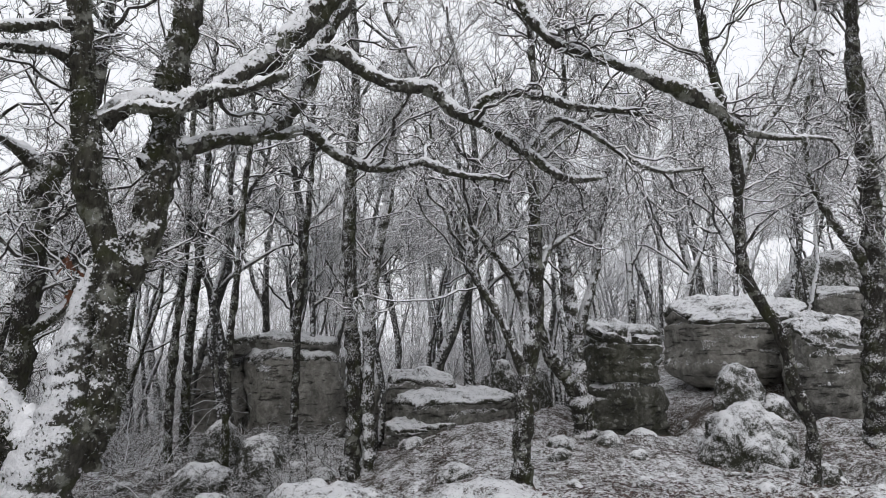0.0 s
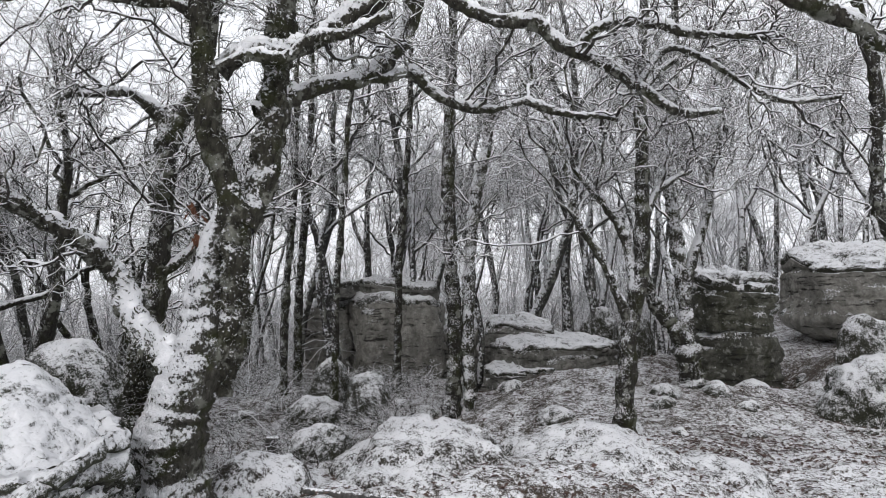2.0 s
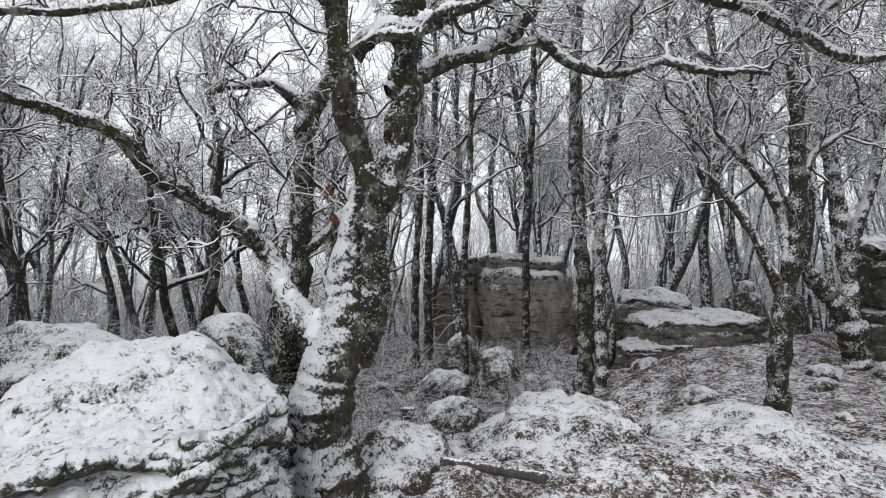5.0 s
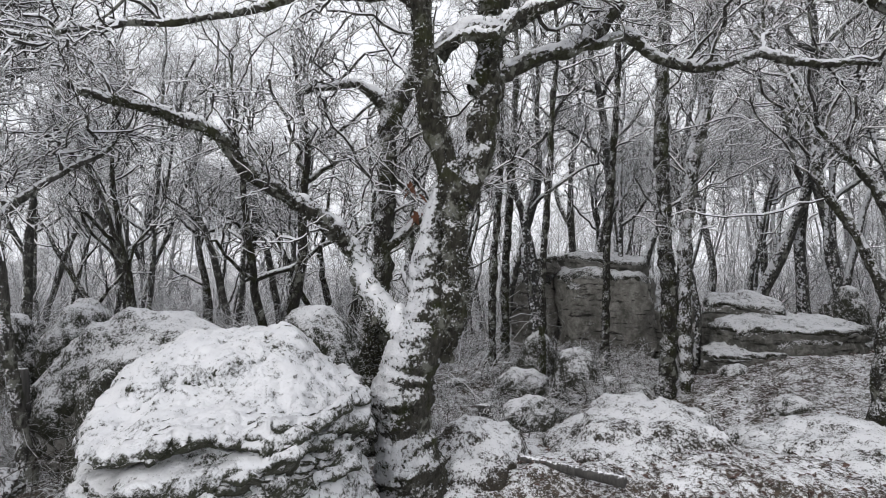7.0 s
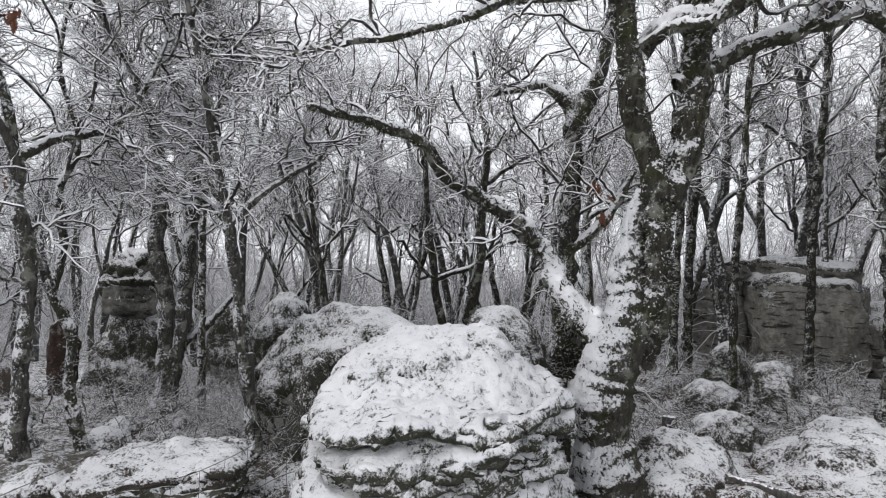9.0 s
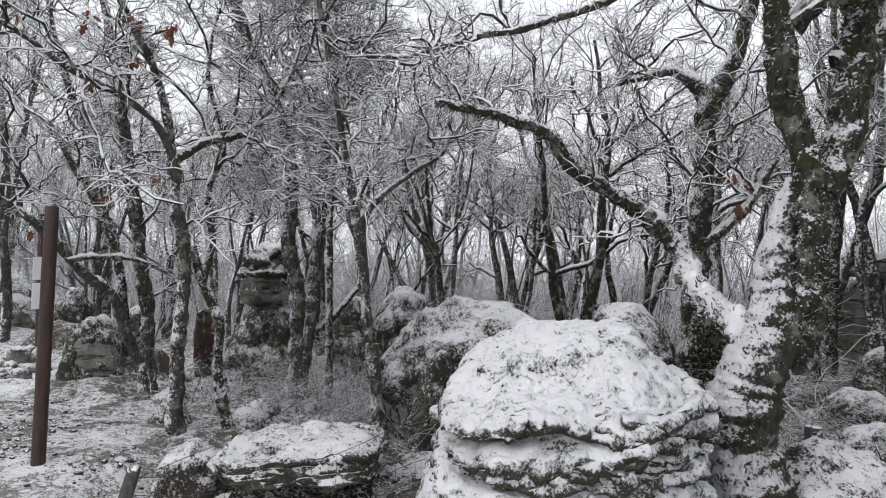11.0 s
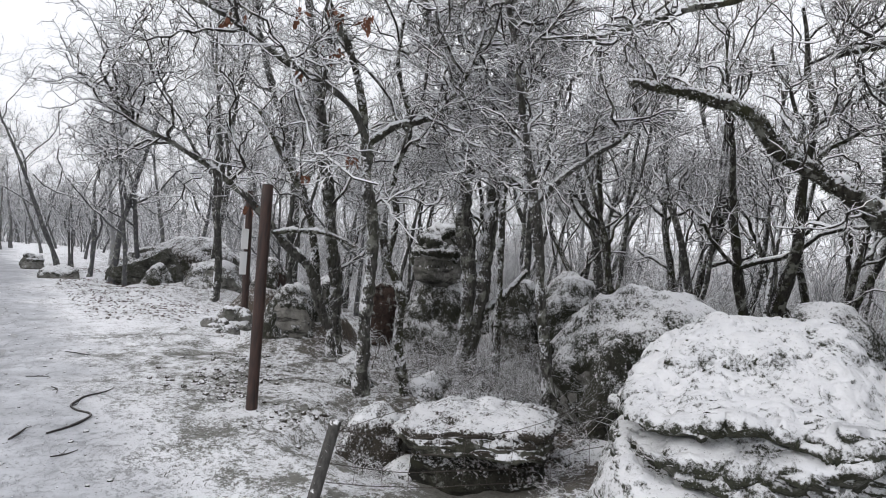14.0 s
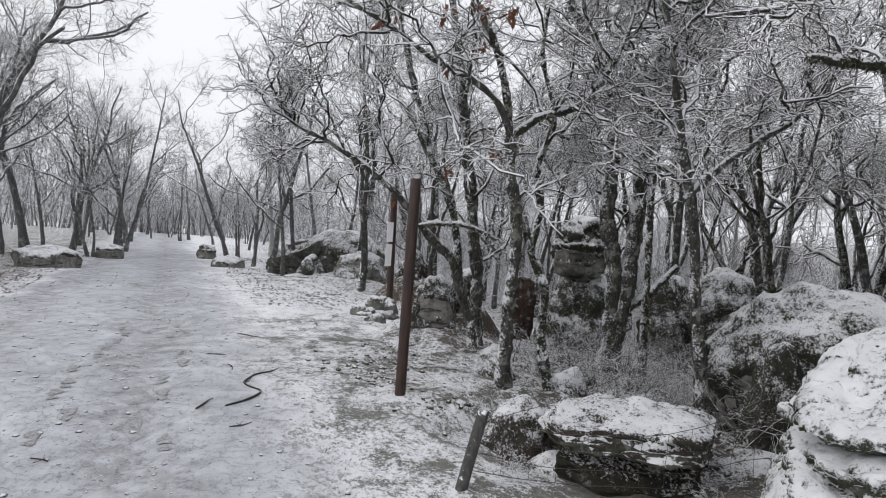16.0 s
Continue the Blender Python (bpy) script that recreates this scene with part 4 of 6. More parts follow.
def grown_oak(name, seed, tall, radius, label, levels, bark_mat, twig_mat, lean=0.12, stems=1, group="", low=0.30, reach=0.34):
    """A free-grown oak at the origin: wandering trunk, crooked limbs and a wide bare crown."""
    rng = np.random.default_rng(seed)
    limbs = []
    for s in range(stems):
        p = np.array((0.12 * s, 0.08 * s, -0.25))
        way = np.array((rng.normal() * lean, rng.normal() * lean, 1.0))
        rows = []
        n = 9
        for k in range(n):
            rows.append((*p, radius * (1.0 - 0.5 * s / stems) * (1 - 0.95 * k / n) * (1.35 if k == 0 else 1)))
            way = way + np.array((rng.normal() * 0.12, rng.normal() * 0.12, 0))
            way[:2] *= 0.85
            p = p + way / np.linalg.norm(way) * tall / n
        limbs.append(rows)
    ob = thing(name, label, "tree", (0, 0, 0), group)
    wood, pieces, snow = [], [], []
    boughs = dict(per=max(4, 9 - 2 * stems), lo=low, length=tall * reach, thick=radius * 0.40, steps=8, wander=0.14, lift=0.22, spread=0.62)
    for i, rows in enumerate(limbs):
        a = np.array(rows)
        p, r = refine(a[:, :3], a[:, 3], 22, 0.045, seed + i)
        q, qr = sprout(rng, p[None], r[None], **boughs)
        pieces += [tubes(p[None], r[None], 7), tubes(q, qr, 5)]
        snow.append(snow_strip(q, qr, rng, 4))
        wood += [(p[None, 10:], r[None, 10:])] + [(q[k:k + 1], qr[k:k + 1]) for k in range(len(q))]
    v, f = joined(pieces)
    part("trunk", mesh_of("trunk", v, f, bark_mat), ob)
    twigs, twig_snow = bristle(rng, wood, levels, 1)
    snow += twig_snow
    v, f = joined(twigs)
    tagged(part("crown", mesh_of("crown", v, f, twig_mat), ob, "bare frosted twigs"), kind="stuff")
    v, f = joined(snow)
    tagged(part("snow", mesh_of("snow", v, f, SNOW_BRANCH), ob), kind="stuff")
    return ob


NEAR = [
    dict(per=10, lo=0.22, length=0.66, thick=0.011, steps=9, wander=0.26, lift=0.10, sides=5),
    dict(per=6, lo=0.15, length=0.34, thick=0.0065, steps=6, wander=0.30, lift=0.08, sides=4),
    dict(per=4, lo=0.15, length=0.17, thick=0.0042, steps=3, wander=0.34, lift=0.08, sides=3),
    dict(per=2, lo=0.25, length=0.09, thick=0.0030, steps=2, wander=0.40, lift=0.08, sides=3),
]
MID = [
    dict(per=12, lo=0.28, length=1.35, thick=0.016, steps=9, wander=0.18, lift=0.14, sides=4),
    dict(per=8, lo=0.12, length=0.62, thick=0.0088, steps=5, wander=0.24, lift=0.09, sides=3),
    dict(per=6, lo=0.10, length=0.30, thick=0.0056, steps=3, wander=0.30, lift=0.08, sides=3),
    dict(per=2, lo=0.20, length=0.14, thick=0.0044, steps=1, wander=0.32, lift=0.08, sides=3),
]
FAR = [
    dict(per=9, lo=0.15, length=1.15, thick=0.014, steps=5, wander=0.26, lift=0.16, sides=3),
    dict(per=6, lo=0.12, length=0.60, thick=0.0090, steps=3, wander=0.32, lift=0.12, sides=3),
    dict(per=3, lo=0.10, length=0.34, thick=0.0068, steps=1, wander=0.34, lift=0.12, sides=3),
]
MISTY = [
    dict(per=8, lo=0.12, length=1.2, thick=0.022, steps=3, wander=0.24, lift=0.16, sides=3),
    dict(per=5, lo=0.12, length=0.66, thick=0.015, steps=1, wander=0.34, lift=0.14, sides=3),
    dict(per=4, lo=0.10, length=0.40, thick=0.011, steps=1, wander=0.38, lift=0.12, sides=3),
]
DENSE = [
    dict(per=18, lo=0.20, length=1.30, thick=0.016, steps=9, wander=0.23, lift=0.12, sides=4),
    dict(per=9, lo=0.10, length=0.52, thick=0.0098, steps=5, wander=0.27, lift=0.10, sides=3),
    dict(per=6, lo=0.10, length=0.26, thick=0.0064, steps=3, wander=0.25, lift=0.10, sides=3),
    dict(per=2, lo=0.30, length=0.11, thick=0.0050, steps=1, wander=0.30, lift=0.09, sides=3),
]
SPARSE = [dict(MID[0], per=6, lo=0.4), dict(MID[1], per=6), *MID[2:]]


OLD_OAK = []
OLD_OAK.append([(-2.04, 3.36, -0.13, 0.268), (-2.07, 3.33, 0.14, 0.219), (-2.11, 3.3, 0.42, 0.212), (-2.13, 3.28, 0.63, 0.212), (-2.11, 3.28, 0.84, 0.205), (-2.04, 3.31, 1.06, 0.176), (-2.03, 3.37, 1.19, 0.136)])
OLD_OAK.append([(-2.02, 3.32, 1.11, 0.155), (-2.01, 3.37, 1.41, 0.136), (-1.98, 3.38, 1.69, 0.111), (-1.94, 3.38, 2.0, 0.046)])
OLD_OAK.append([(-1.99, 3.43, 0.94, 0.13), (-1.93, 3.42, 1.13, 0.122), (-1.84, 3.40, 1.31, 0.098), (-1.85, 3.39, 1.59, 0.086), (-1.84, 3.38, 1.84, 0.084), (-1.84, 3.38, 2.03, 0.084)])
OLD_OAK.append([(-1.82, 3.39, 1.94, 0.09), (-1.90, 3.34, 2.19, 0.082), (-1.96, 3.25, 2.45, 0.084), (-1.98, 3.22, 2.77, 0.080), (-2.0, 3.15, 3.13, 0.074), (-2.02, 3.12, 3.5, 0.069), (-2.13, 3.05, 3.88, 0.052), (-2.16, 3.01, 4.36, 0.034)])
OLD_OAK.append([(-1.8, 3.4, 1.90, 0.09), (-1.76, 3.52, 2.16, 0.092), (-1.74, 3.58, 2.51, 0.104), (-1.73, 3.63, 2.86, 0.112), (-1.71, 3.63, 3.27, 0.105), (-1.66, 3.64, 3.72, 0.085), (-1.73, 3.69, 4.3, 0.061), (-1.67, 3.7, 4.84, 0.038)])
OLD_OAK.append([(-2.03, 3.26, 1.03, 0.125), (-2.25, 3.37, 1.15, 0.11), (-2.59, 3.58, 1.31, 0.096), (-2.87, 3.76, 1.63, 0.085), (-3.01, 3.57, 1.84, 0.071), (-3.14, 3.26, 2.0, 0.06), (-3.24, 2.98, 2.15, 0.053), (-3.27, 2.79, 2.33, 0.048), (-3.34, 2.47, 2.38, 0.041), (-3.34, 2.16, 2.39, 0.035), (-3.43, 1.97, 2.4, 0.018)])
OLD_OAK.append([(-2.51, 3.6, 0.52, 0.118), (-2.54, 3.62, 0.91, 0.112), (-2.42, 3.45, 1.17, 0.091), (-2.2, 3.34, 1.13, 0.08)])
OLD_OAK.append([(-1.81, 3.54, 2.64, 0.073), (-1.68, 3.64, 2.76, 0.067), (-1.49, 3.76, 2.89, 0.063), (-1.23, 3.89, 2.99, 0.063), (-1.08, 3.96, 3.14, 0.074), (-0.97, 4.01, 3.36, 0.074), (-0.87, 4.05, 3.74, 0.063), (-0.71, 4.12, 4.08, 0.048)])
OLD_OAK.append([(-1.24, 3.88, 2.98, 0.048), (-1.1, 3.98, 3.0, 0.045), (-0.94, 4.09, 3.07, 0.041), (-0.82, 4.16, 2.96, 0.041), (-0.64, 4.26, 2.89, 0.038), (-0.42, 4.37, 2.88, 0.038), (-0.17, 4.5, 2.97, 0.034), (0.19, 4.69, 2.92, 0.03), (0.55, 4.82, 2.91, 0.022)])
OLD_OAK.append([(-1.97, 3.33, 2.85, 0.071), (-1.83, 3.36, 2.97, 0.066), (-1.62, 3.41, 2.99, 0.064), (-1.4, 3.45, 3.07, 0.061), (-1.23, 3.52, 3.22, 0.077), (-1.01, 3.59, 3.44, 0.093), (-0.86, 3.65, 3.68, 0.095), (-0.68, 3.67, 3.89, 0.082), (-0.31, 3.62, 4.15, 0.067)])
OLD_OAK.append([(-0.86, 3.64, 3.43, 0.058), (-0.67, 3.69, 3.45, 0.051), (-0.53, 3.75, 3.36, 0.048), (-0.31, 3.77, 3.27, 0.048), (-0.09, 3.82, 3.26, 0.049), (0.06, 3.84, 3.13, 0.049), (0.25, 3.86, 3.05, 0.045), (0.43, 3.83, 2.9, 0.045), (0.62, 3.85, 2.76, 0.037), (0.84, 3.87, 2.67, 0.03), (1.03, 3.87, 2.67, 0.022)])
OLD_OAK.append([(0.18, 3.85, 3.06, 0.038), (0.25, 3.83, 3.18, 0.034), (0.44, 3.83, 3.24, 0.034), (0.65, 3.78, 3.2, 0.033), (0.84, 3.79, 3.13, 0.03), (1.06, 3.79, 3.12, 0.026), (1.32, 3.8, 3.09, 0.019)])
OLD_OAK.append([(0.54, 3.84, 2.83, 0.03), (0.77, 3.9, 3.09, 0.027), (0.97, 3.91, 3.01, 0.023), (1.17, 3.94, 2.88, 0.023), (1.43, 3.96, 2.75, 0.019), (1.74, 3.96, 2.75, 0.015)])
OLD_OAK.append([(-0.35, 3.62, 4.19, 0.067), (0.06, 3.43, 4.09, 0.056), (0.37, 3.38, 3.79, 0.052), (0.52, 3.33, 3.49, 0.047), (0.69, 3.35, 3.33, 0.047), (0.92, 3.37, 3.25, 0.047), (1.19, 3.38, 3.15, 0.05), (1.44, 3.4, 3.05, 0.064), (1.59, 3.41, 2.97, 0.05), (1.76, 3.44, 2.84, 0.033), (1.96, 3.44, 2.79, 0.027), (2.33, 3.45, 2.78, 0.013)])
OLD_OAK.append([(-2.04, 3.2, 3.11, 0.053), (-2.09, 3.09, 3.15, 0.045), (-2.29, 3.02, 3.15, 0.042), (-2.54, 2.94, 3.17, 0.038), (-2.76, 2.91, 3.2, 0.032), (-2.94, 2.87, 3.29, 0.022)])
OLD_OAK.append([(-2.05, 3.1, 3.33, 0.043), (-2.2, 2.83, 3.16, 0.039), (-2.4, 2.59, 3.01, 0.035), (-2.54, 2.4, 2.89, 0.032), (-2.76, 2.13, 2.76, 0.028), (-2.98, 1.88, 2.67, 0.025), (-3.22, 1.58, 2.57, 0.018), (-3.42, 1.34, 2.56, 0.012)])
OLD_OAK.append([(-1.93, 3.25, 2.84, 0.042), (-1.76, 3.28, 2.92, 0.041), (-1.6, 3.36, 2.92, 0.048), (-1.41, 3.4, 3.04, 0.051), (-1.21, 3.44, 3.08, 0.047), (-0.95, 3.46, 3.19, 0.039)])
BACK_OAK = []
BACK_OAK.append([(-3.45, 4.98, 0.15, 0.164), (-3.44, 4.97, 0.58, 0.131), (-3.42, 4.96, 1.24, 0.121), (-3.38, 4.95, 1.9, 0.104), (-3.35, 4.95, 2.45, 0.099), (-3.34, 4.94, 2.86, 0.099), (-3.19, 5.0, 3.27, 0.088), (-3.08, 5.04, 3.66, 0.077), (-3.01, 5.05, 4.43, 0.055)])
BACK_OAK.append([(-3.34, 4.94, 2.86, 0.077), (-3.46, 4.86, 3.16, 0.066), (-3.57, 4.69, 3.23, 0.054), (-3.7, 4.51, 3.17, 0.042), (-3.87, 4.31, 3.11, 0.026)])
BACK_OAK.append([(-3.37, 4.96, 1.68, 0.066), (-3.19, 5.05, 1.85, 0.055), (-3.0, 5.14, 2.13, 0.049), (-2.85, 5.21, 2.46, 0.033)])
TWIN_OAK = []
TWIN_OAK.append([(-1.3, 8.49, -0.67, 0.187), (-1.23, 8.45, 0.03, 0.148), (-1.19, 8.41, 0.81, 0.133), (-1.25, 8.32, 1.98, 0.109), (-1.29, 8.24, 3.14, 0.101), (-1.27, 8.17, 4.31, 0.094), (-1.23, 8.1, 5.48, 0.078), (-1.27, 8.01, 6.64, 0.055)])
TWIN_OAK.append([(-1.12, 8.51, -0.59, 0.125), (-1.0, 8.49, 0.03, 0.101), (-1.02, 8.44, 0.81, 0.101), (-0.99, 8.37, 1.98, 0.094), (-0.91, 8.32, 2.91, 0.094), (-0.77, 8.29, 3.69, 0.086), (-0.69, 8.24, 4.71, 0.078), (-0.58, 8.18, 5.87, 0.055)])
SLIM_OAK = []
SLIM_OAK.append([(0.84, 6.69, -0.11, 0.14), (0.84, 6.63, 0.71, 0.111), (0.89, 6.61, 1.23, 0.099), (1.01, 6.59, 1.88, 0.094), (1.01, 6.55, 2.46, 0.082), (1.01, 6.51, 3.05, 0.076), (0.99, 6.46, 3.8, 0.064), (1.02, 6.42, 4.5, 0.053), (0.96, 6.36, 5.2, 0.035)])
SLIM_OAK.append([(0.89, 6.61, 1.23, 0.064), (0.71, 6.45, 1.64, 0.058), (0.55, 6.4, 1.98, 0.052), (0.35, 6.34, 2.27, 0.052), (0.24, 6.29, 2.78, 0.046), (0.1, 6.24, 3.24, 0.029)])
SLIM_OAK.append([(0.93, 6.59, 1.59, 0.064), (0.86, 6.65, 2.12, 0.059), (0.6, 6.57, 2.56, 0.053), (0.33, 6.51, 2.86, 0.036), (0.1, 6.43, 3.42, 0.024)])
SLIM_OAK.append([(1.02, 6.56, 2.32, 0.053), (1.19, 6.57, 2.67, 0.041), (1.54, 6.61, 2.85, 0.023)])
SLIM_OAK.append([(0.99, 6.46, 3.69, 0.047), (1.28, 6.5, 3.98, 0.041), (1.71, 6.56, 4.16, 0.029), (2.29, 6.65, 4.34, 0.018)])
MOSSY_OAK = []
MOSSY_OAK.append([(1.94, 8.5, -0.03, 0.235), (1.91, 8.46, 0.52, 0.183), (1.78, 8.4, 1.03, 0.147), (1.55, 8.34, 1.32, 0.11), (1.4, 8.3, 1.54, 0.088), (1.29, 8.26, 1.9, 0.066)])
MOSSY_OAK.append([(1.87, 8.43, 0.81, 0.132), (1.84, 8.39, 1.32, 0.11), (1.76, 8.34, 1.98, 0.103), (1.69, 8.29, 2.56, 0.088), (1.62, 8.24, 3.07, 0.073), (1.66, 8.2, 3.81, 0.066), (1.73, 8.15, 4.83, 0.044)])
MOSSY_OAK.append([(1.81, 8.38, 1.47, 0.088), (1.93, 8.36, 2.05, 0.081), (2.07, 8.36, 2.49, 0.073), (2.2, 8.31, 3.52, 0.051), (2.31, 8.29, 4.18, 0.037)])
LEANING_OAK = []
LEANING_OAK.append([(3.88, 6.83, 0.09, 0.109), (3.96, 6.74, 0.65, 0.078), (3.75, 6.65, 1.19, 0.078), (3.63, 6.57, 1.67, 0.078), (3.35, 6.5, 2.11, 0.072), (3.2, 6.44, 2.44, 0.072), (3.17, 6.37, 2.86, 0.066), (3.14, 6.27, 3.45, 0.066), (3.04, 6.19, 3.93, 0.06), (2.87, 6.1, 4.52, 0.054), (2.72, 5.98, 5.24, 0.042), (2.66, 5.86, 5.95, 0.03)])
LEANING_OAK.append([(3.16, 6.3, 3.27, 0.048), (3.36, 6.21, 3.81, 0.042), (3.66, 6.14, 4.23, 0.03), (3.9, 6.04, 4.88, 0.024)])
EDGE_OAK = []
EDGE_OAK.append([(5.49, 7.88, 0.47, 0.268), (5.45, 7.79, 1.06, 0.183), (5.4, 7.68, 1.68, 0.155), (5.37, 7.51, 2.73, 0.141), (5.3, 7.34, 3.77, 0.127), (5.14, 7.16, 4.82, 0.106), (5.09, 6.99, 5.86, 0.085), (4.98, 6.83, 6.84, 0.056)])
EDGE_OAK.append([(5.44, 7.59, 2.24, 0.092), (5.19, 7.51, 2.73, 0.078), (4.91, 7.45, 3.08, 0.064), (4.59, 7.35, 3.7, 0.049), (4.52, 7.24, 4.33, 0.035), (4.63, 7.1, 5.17, 0.021)])
FORK_OAK = []
FORK_OAK.append([(-5.44, 1.07, -0.1, 0.116), (-5.46, 1.07, 0.22, 0.082), (-5.48, 1.07, 0.6, 0.072), (-5.5, 1.09, 0.99, 0.068), (-5.53, 1.09, 1.38, 0.063), (-5.56, 1.02, 1.81, 0.063), (-5.59, 0.99, 2.17, 0.068)])
FORK_OAK.append([(-5.59, 1.0, 2.14, 0.05), (-5.53, 0.83, 2.4, 0.036), (-5.49, 0.59, 2.55, 0.031), (-5.45, 0.27, 2.66, 0.027), (-5.42, -0.07, 2.86, 0.025), (-5.39, -0.43, 3.0, 0.019), (-5.37, -0.79, 3.21, 0.013)])
FORK_OAK.append([(-5.59, 1.0, 2.14, 0.058), (-5.56, 1.2, 2.3, 0.043), (-5.51, 1.53, 2.43, 0.039), (-5.49, 1.7, 2.64, 0.034), (-5.48, 1.91, 3.09, 0.024)])
FORK_OAK.append([(-5.59, 1.0, 2.14, 0.048), (-5.66, 0.83, 2.85, 0.043), (-5.71, 0.66, 3.18, 0.034), (-5.79, 0.39, 3.69, 0.024)])
FORK_OAK.append([(-5.47, 1.49, -0.02, 0.069), (-5.51, 1.4, 0.42, 0.054), (-5.54, 1.39, 0.86, 0.054), (-5.59, 1.26, 1.19, 0.049), (-5.62, 1.16, 1.45, 0.049)])
FORK_OAK.append([(-5.78, 1.33, 1.18, 0.041), (-5.79, 1.38, 1.49, 0.046), (-5.82, 1.34, 1.95, 0.046), (-5.82, 1.45, 2.32, 0.031), (-5.89, 1.31, 2.92, 0.026), (-5.91, 1.41, 3.64, 0.02)])
CROOKED_OAK = []
CROOKED_OAK.append([(-7.24, 1.24, -0.11, 0.117), (-7.27, 1.24, 0.28, 0.084), (-7.3, 1.21, 0.8, 0.078), (-7.36, 1.12, 1.44, 0.078), (-7.43, 1.0, 2.22, 0.071), (-7.5, 0.88, 2.99, 0.058), (-7.58, 0.72, 3.88, 0.039)])
CROOKED_OAK.append([(-7.08, 1.13, 0.28, 0.063), (-7.02, 0.98, 0.57, 0.062), (-6.97, 0.84, 0.94, 0.061), (-6.92, 0.6, 1.14, 0.054), (-6.87, 0.42, 1.33, 0.048), (-6.83, 0.16, 1.61, 0.041), (-6.81, -0.2, 1.87, 0.035), (-6.79, -0.56, 2.06, 0.028), (-6.76, -0.9, 2.22, 0.022), (-6.82, -1.14, 2.56, 0.017)])
CROOKED_OAK.append([(-6.86, 0.44, 1.29, 0.036), (-6.71, 0.7, 1.33, 0.035), (-6.57, 0.94, 1.32, 0.029), (-6.52, 1.19, 1.22, 0.023)])
CROOKED_OAK.append([(-7.22, 1.02, 0.54, 0.051), (-7.32, 0.82, 1.62, 0.051), (-7.41, 0.53, 2.17, 0.045), (-7.48, 0.28, 2.6, 0.032)])
CLUMP_OAK = []
CLUMP_OAK.append([(-6.77, 2.64, -0.23, 0.152), (-6.8, 2.67, 0.31, 0.101), (-6.84, 2.66, 0.94, 0.095), (-6.9, 2.55, 1.57, 0.088), (-6.95, 2.56, 2.39, 0.082), (-7.04, 2.34, 3.25, 0.069), (-7.15, 1.99, 3.92, 0.057), (-7.23, 1.76, 4.53, 0.038)])
CLUMP_OAK.append([(-6.77, 2.71, -0.06, 0.101), (-6.81, 2.83, 0.96, 0.107), (-6.84, 2.89, 1.59, 0.101), (-6.89, 2.91, 2.42, 0.088), (-6.92, 3.03, 3.25, 0.076), (-6.96, 3.03, 4.0, 0.063), (-7.0, 3.05, 4.76, 0.038)])
CLUMP_OAK.append([(-6.52, 2.94, -0.15, 0.061), (-6.56, 2.94, 0.5, 0.049), (-6.62, 2.92, 1.48, 0.043), (-6.67, 2.95, 2.4, 0.037), (-6.71, 3.09, 3.45, 0.025)])
CLUMP_OAK.append([(-6.8, 2.72, 0.44, 0.057), (-6.75, 3.14, 0.79, 0.051), (-6.72, 3.37, 1.06, 0.032)])
GATE_OAK = []
GATE_OAK.append([(-4.77, 2.58, 0.06, 0.098), (-4.81, 2.47, 0.44, 0.062), (-4.85, 2.41, 0.88, 0.058), (-4.88, 2.36, 1.32, 0.053), (-4.92, 2.3, 1.74, 0.058), (-4.96, 2.23, 2.11, 0.04), (-5.0, 2.13, 2.59, 0.036), (-5.05, 2.02, 3.12, 0.031), (-5.1, 1.92, 3.65, 0.022)])
GATE_OAK.append([(-4.92, 2.3, 1.74, 0.045), (-4.85, 2.47, 1.95, 0.04), (-4.77, 2.72, 2.18, 0.035), (-4.73, 2.97, 2.36, 0.026), (-4.72, 3.17, 2.66, 0.017)])
GATE_OAK.append([(-4.92, 2.31, 1.71, 0.031), (-5.06, 2.16, 1.93, 0.027), (-5.11, 1.89, 1.98, 0.018)])
SLENDER_A = []
SLENDER_A.append([(-3.96, 9.63, -0.46, 0.125), (-3.94, 9.59, 0.28, 0.084), (-3.92, 9.51, 1.58, 0.079), (-3.83, 9.44, 2.78, 0.071), (-3.76, 9.37, 4.17, 0.058), (-3.73, 9.28, 5.66, 0.042)])
SLENDER_B = []
SLENDER_B.append([(-3.98, 9.13, -0.54, 0.119), (-3.96, 9.09, 0.16, 0.079), (-3.94, 9.01, 1.4, 0.075), (-3.85, 8.95, 2.54, 0.067), (-3.78, 8.87, 3.86, 0.056), (-3.75, 8.79, 5.27, 0.04)])
SLENDER_C = []
SLENDER_C.append([(-2.96, 8.57, -0.14, 0.098), (-2.95, 8.53, 0.51, 0.065), (-2.93, 8.46, 1.66, 0.062), (-2.85, 8.4, 2.72, 0.056), (-2.78, 8.33, 3.94, 0.046), (-2.76, 8.25, 5.24, 0.033)])
SLENDER_D = []
SLENDER_D.append([(-2.26, 9.49, 0.12, 0.107), (-2.24, 9.44, 0.83, 0.071), (-2.22, 9.36, 2.08, 0.068), (-2.14, 9.3, 3.24, 0.061), (-2.06, 9.23, 4.57, 0.05), (-2.04, 9.14, 5.99, 0.036)])

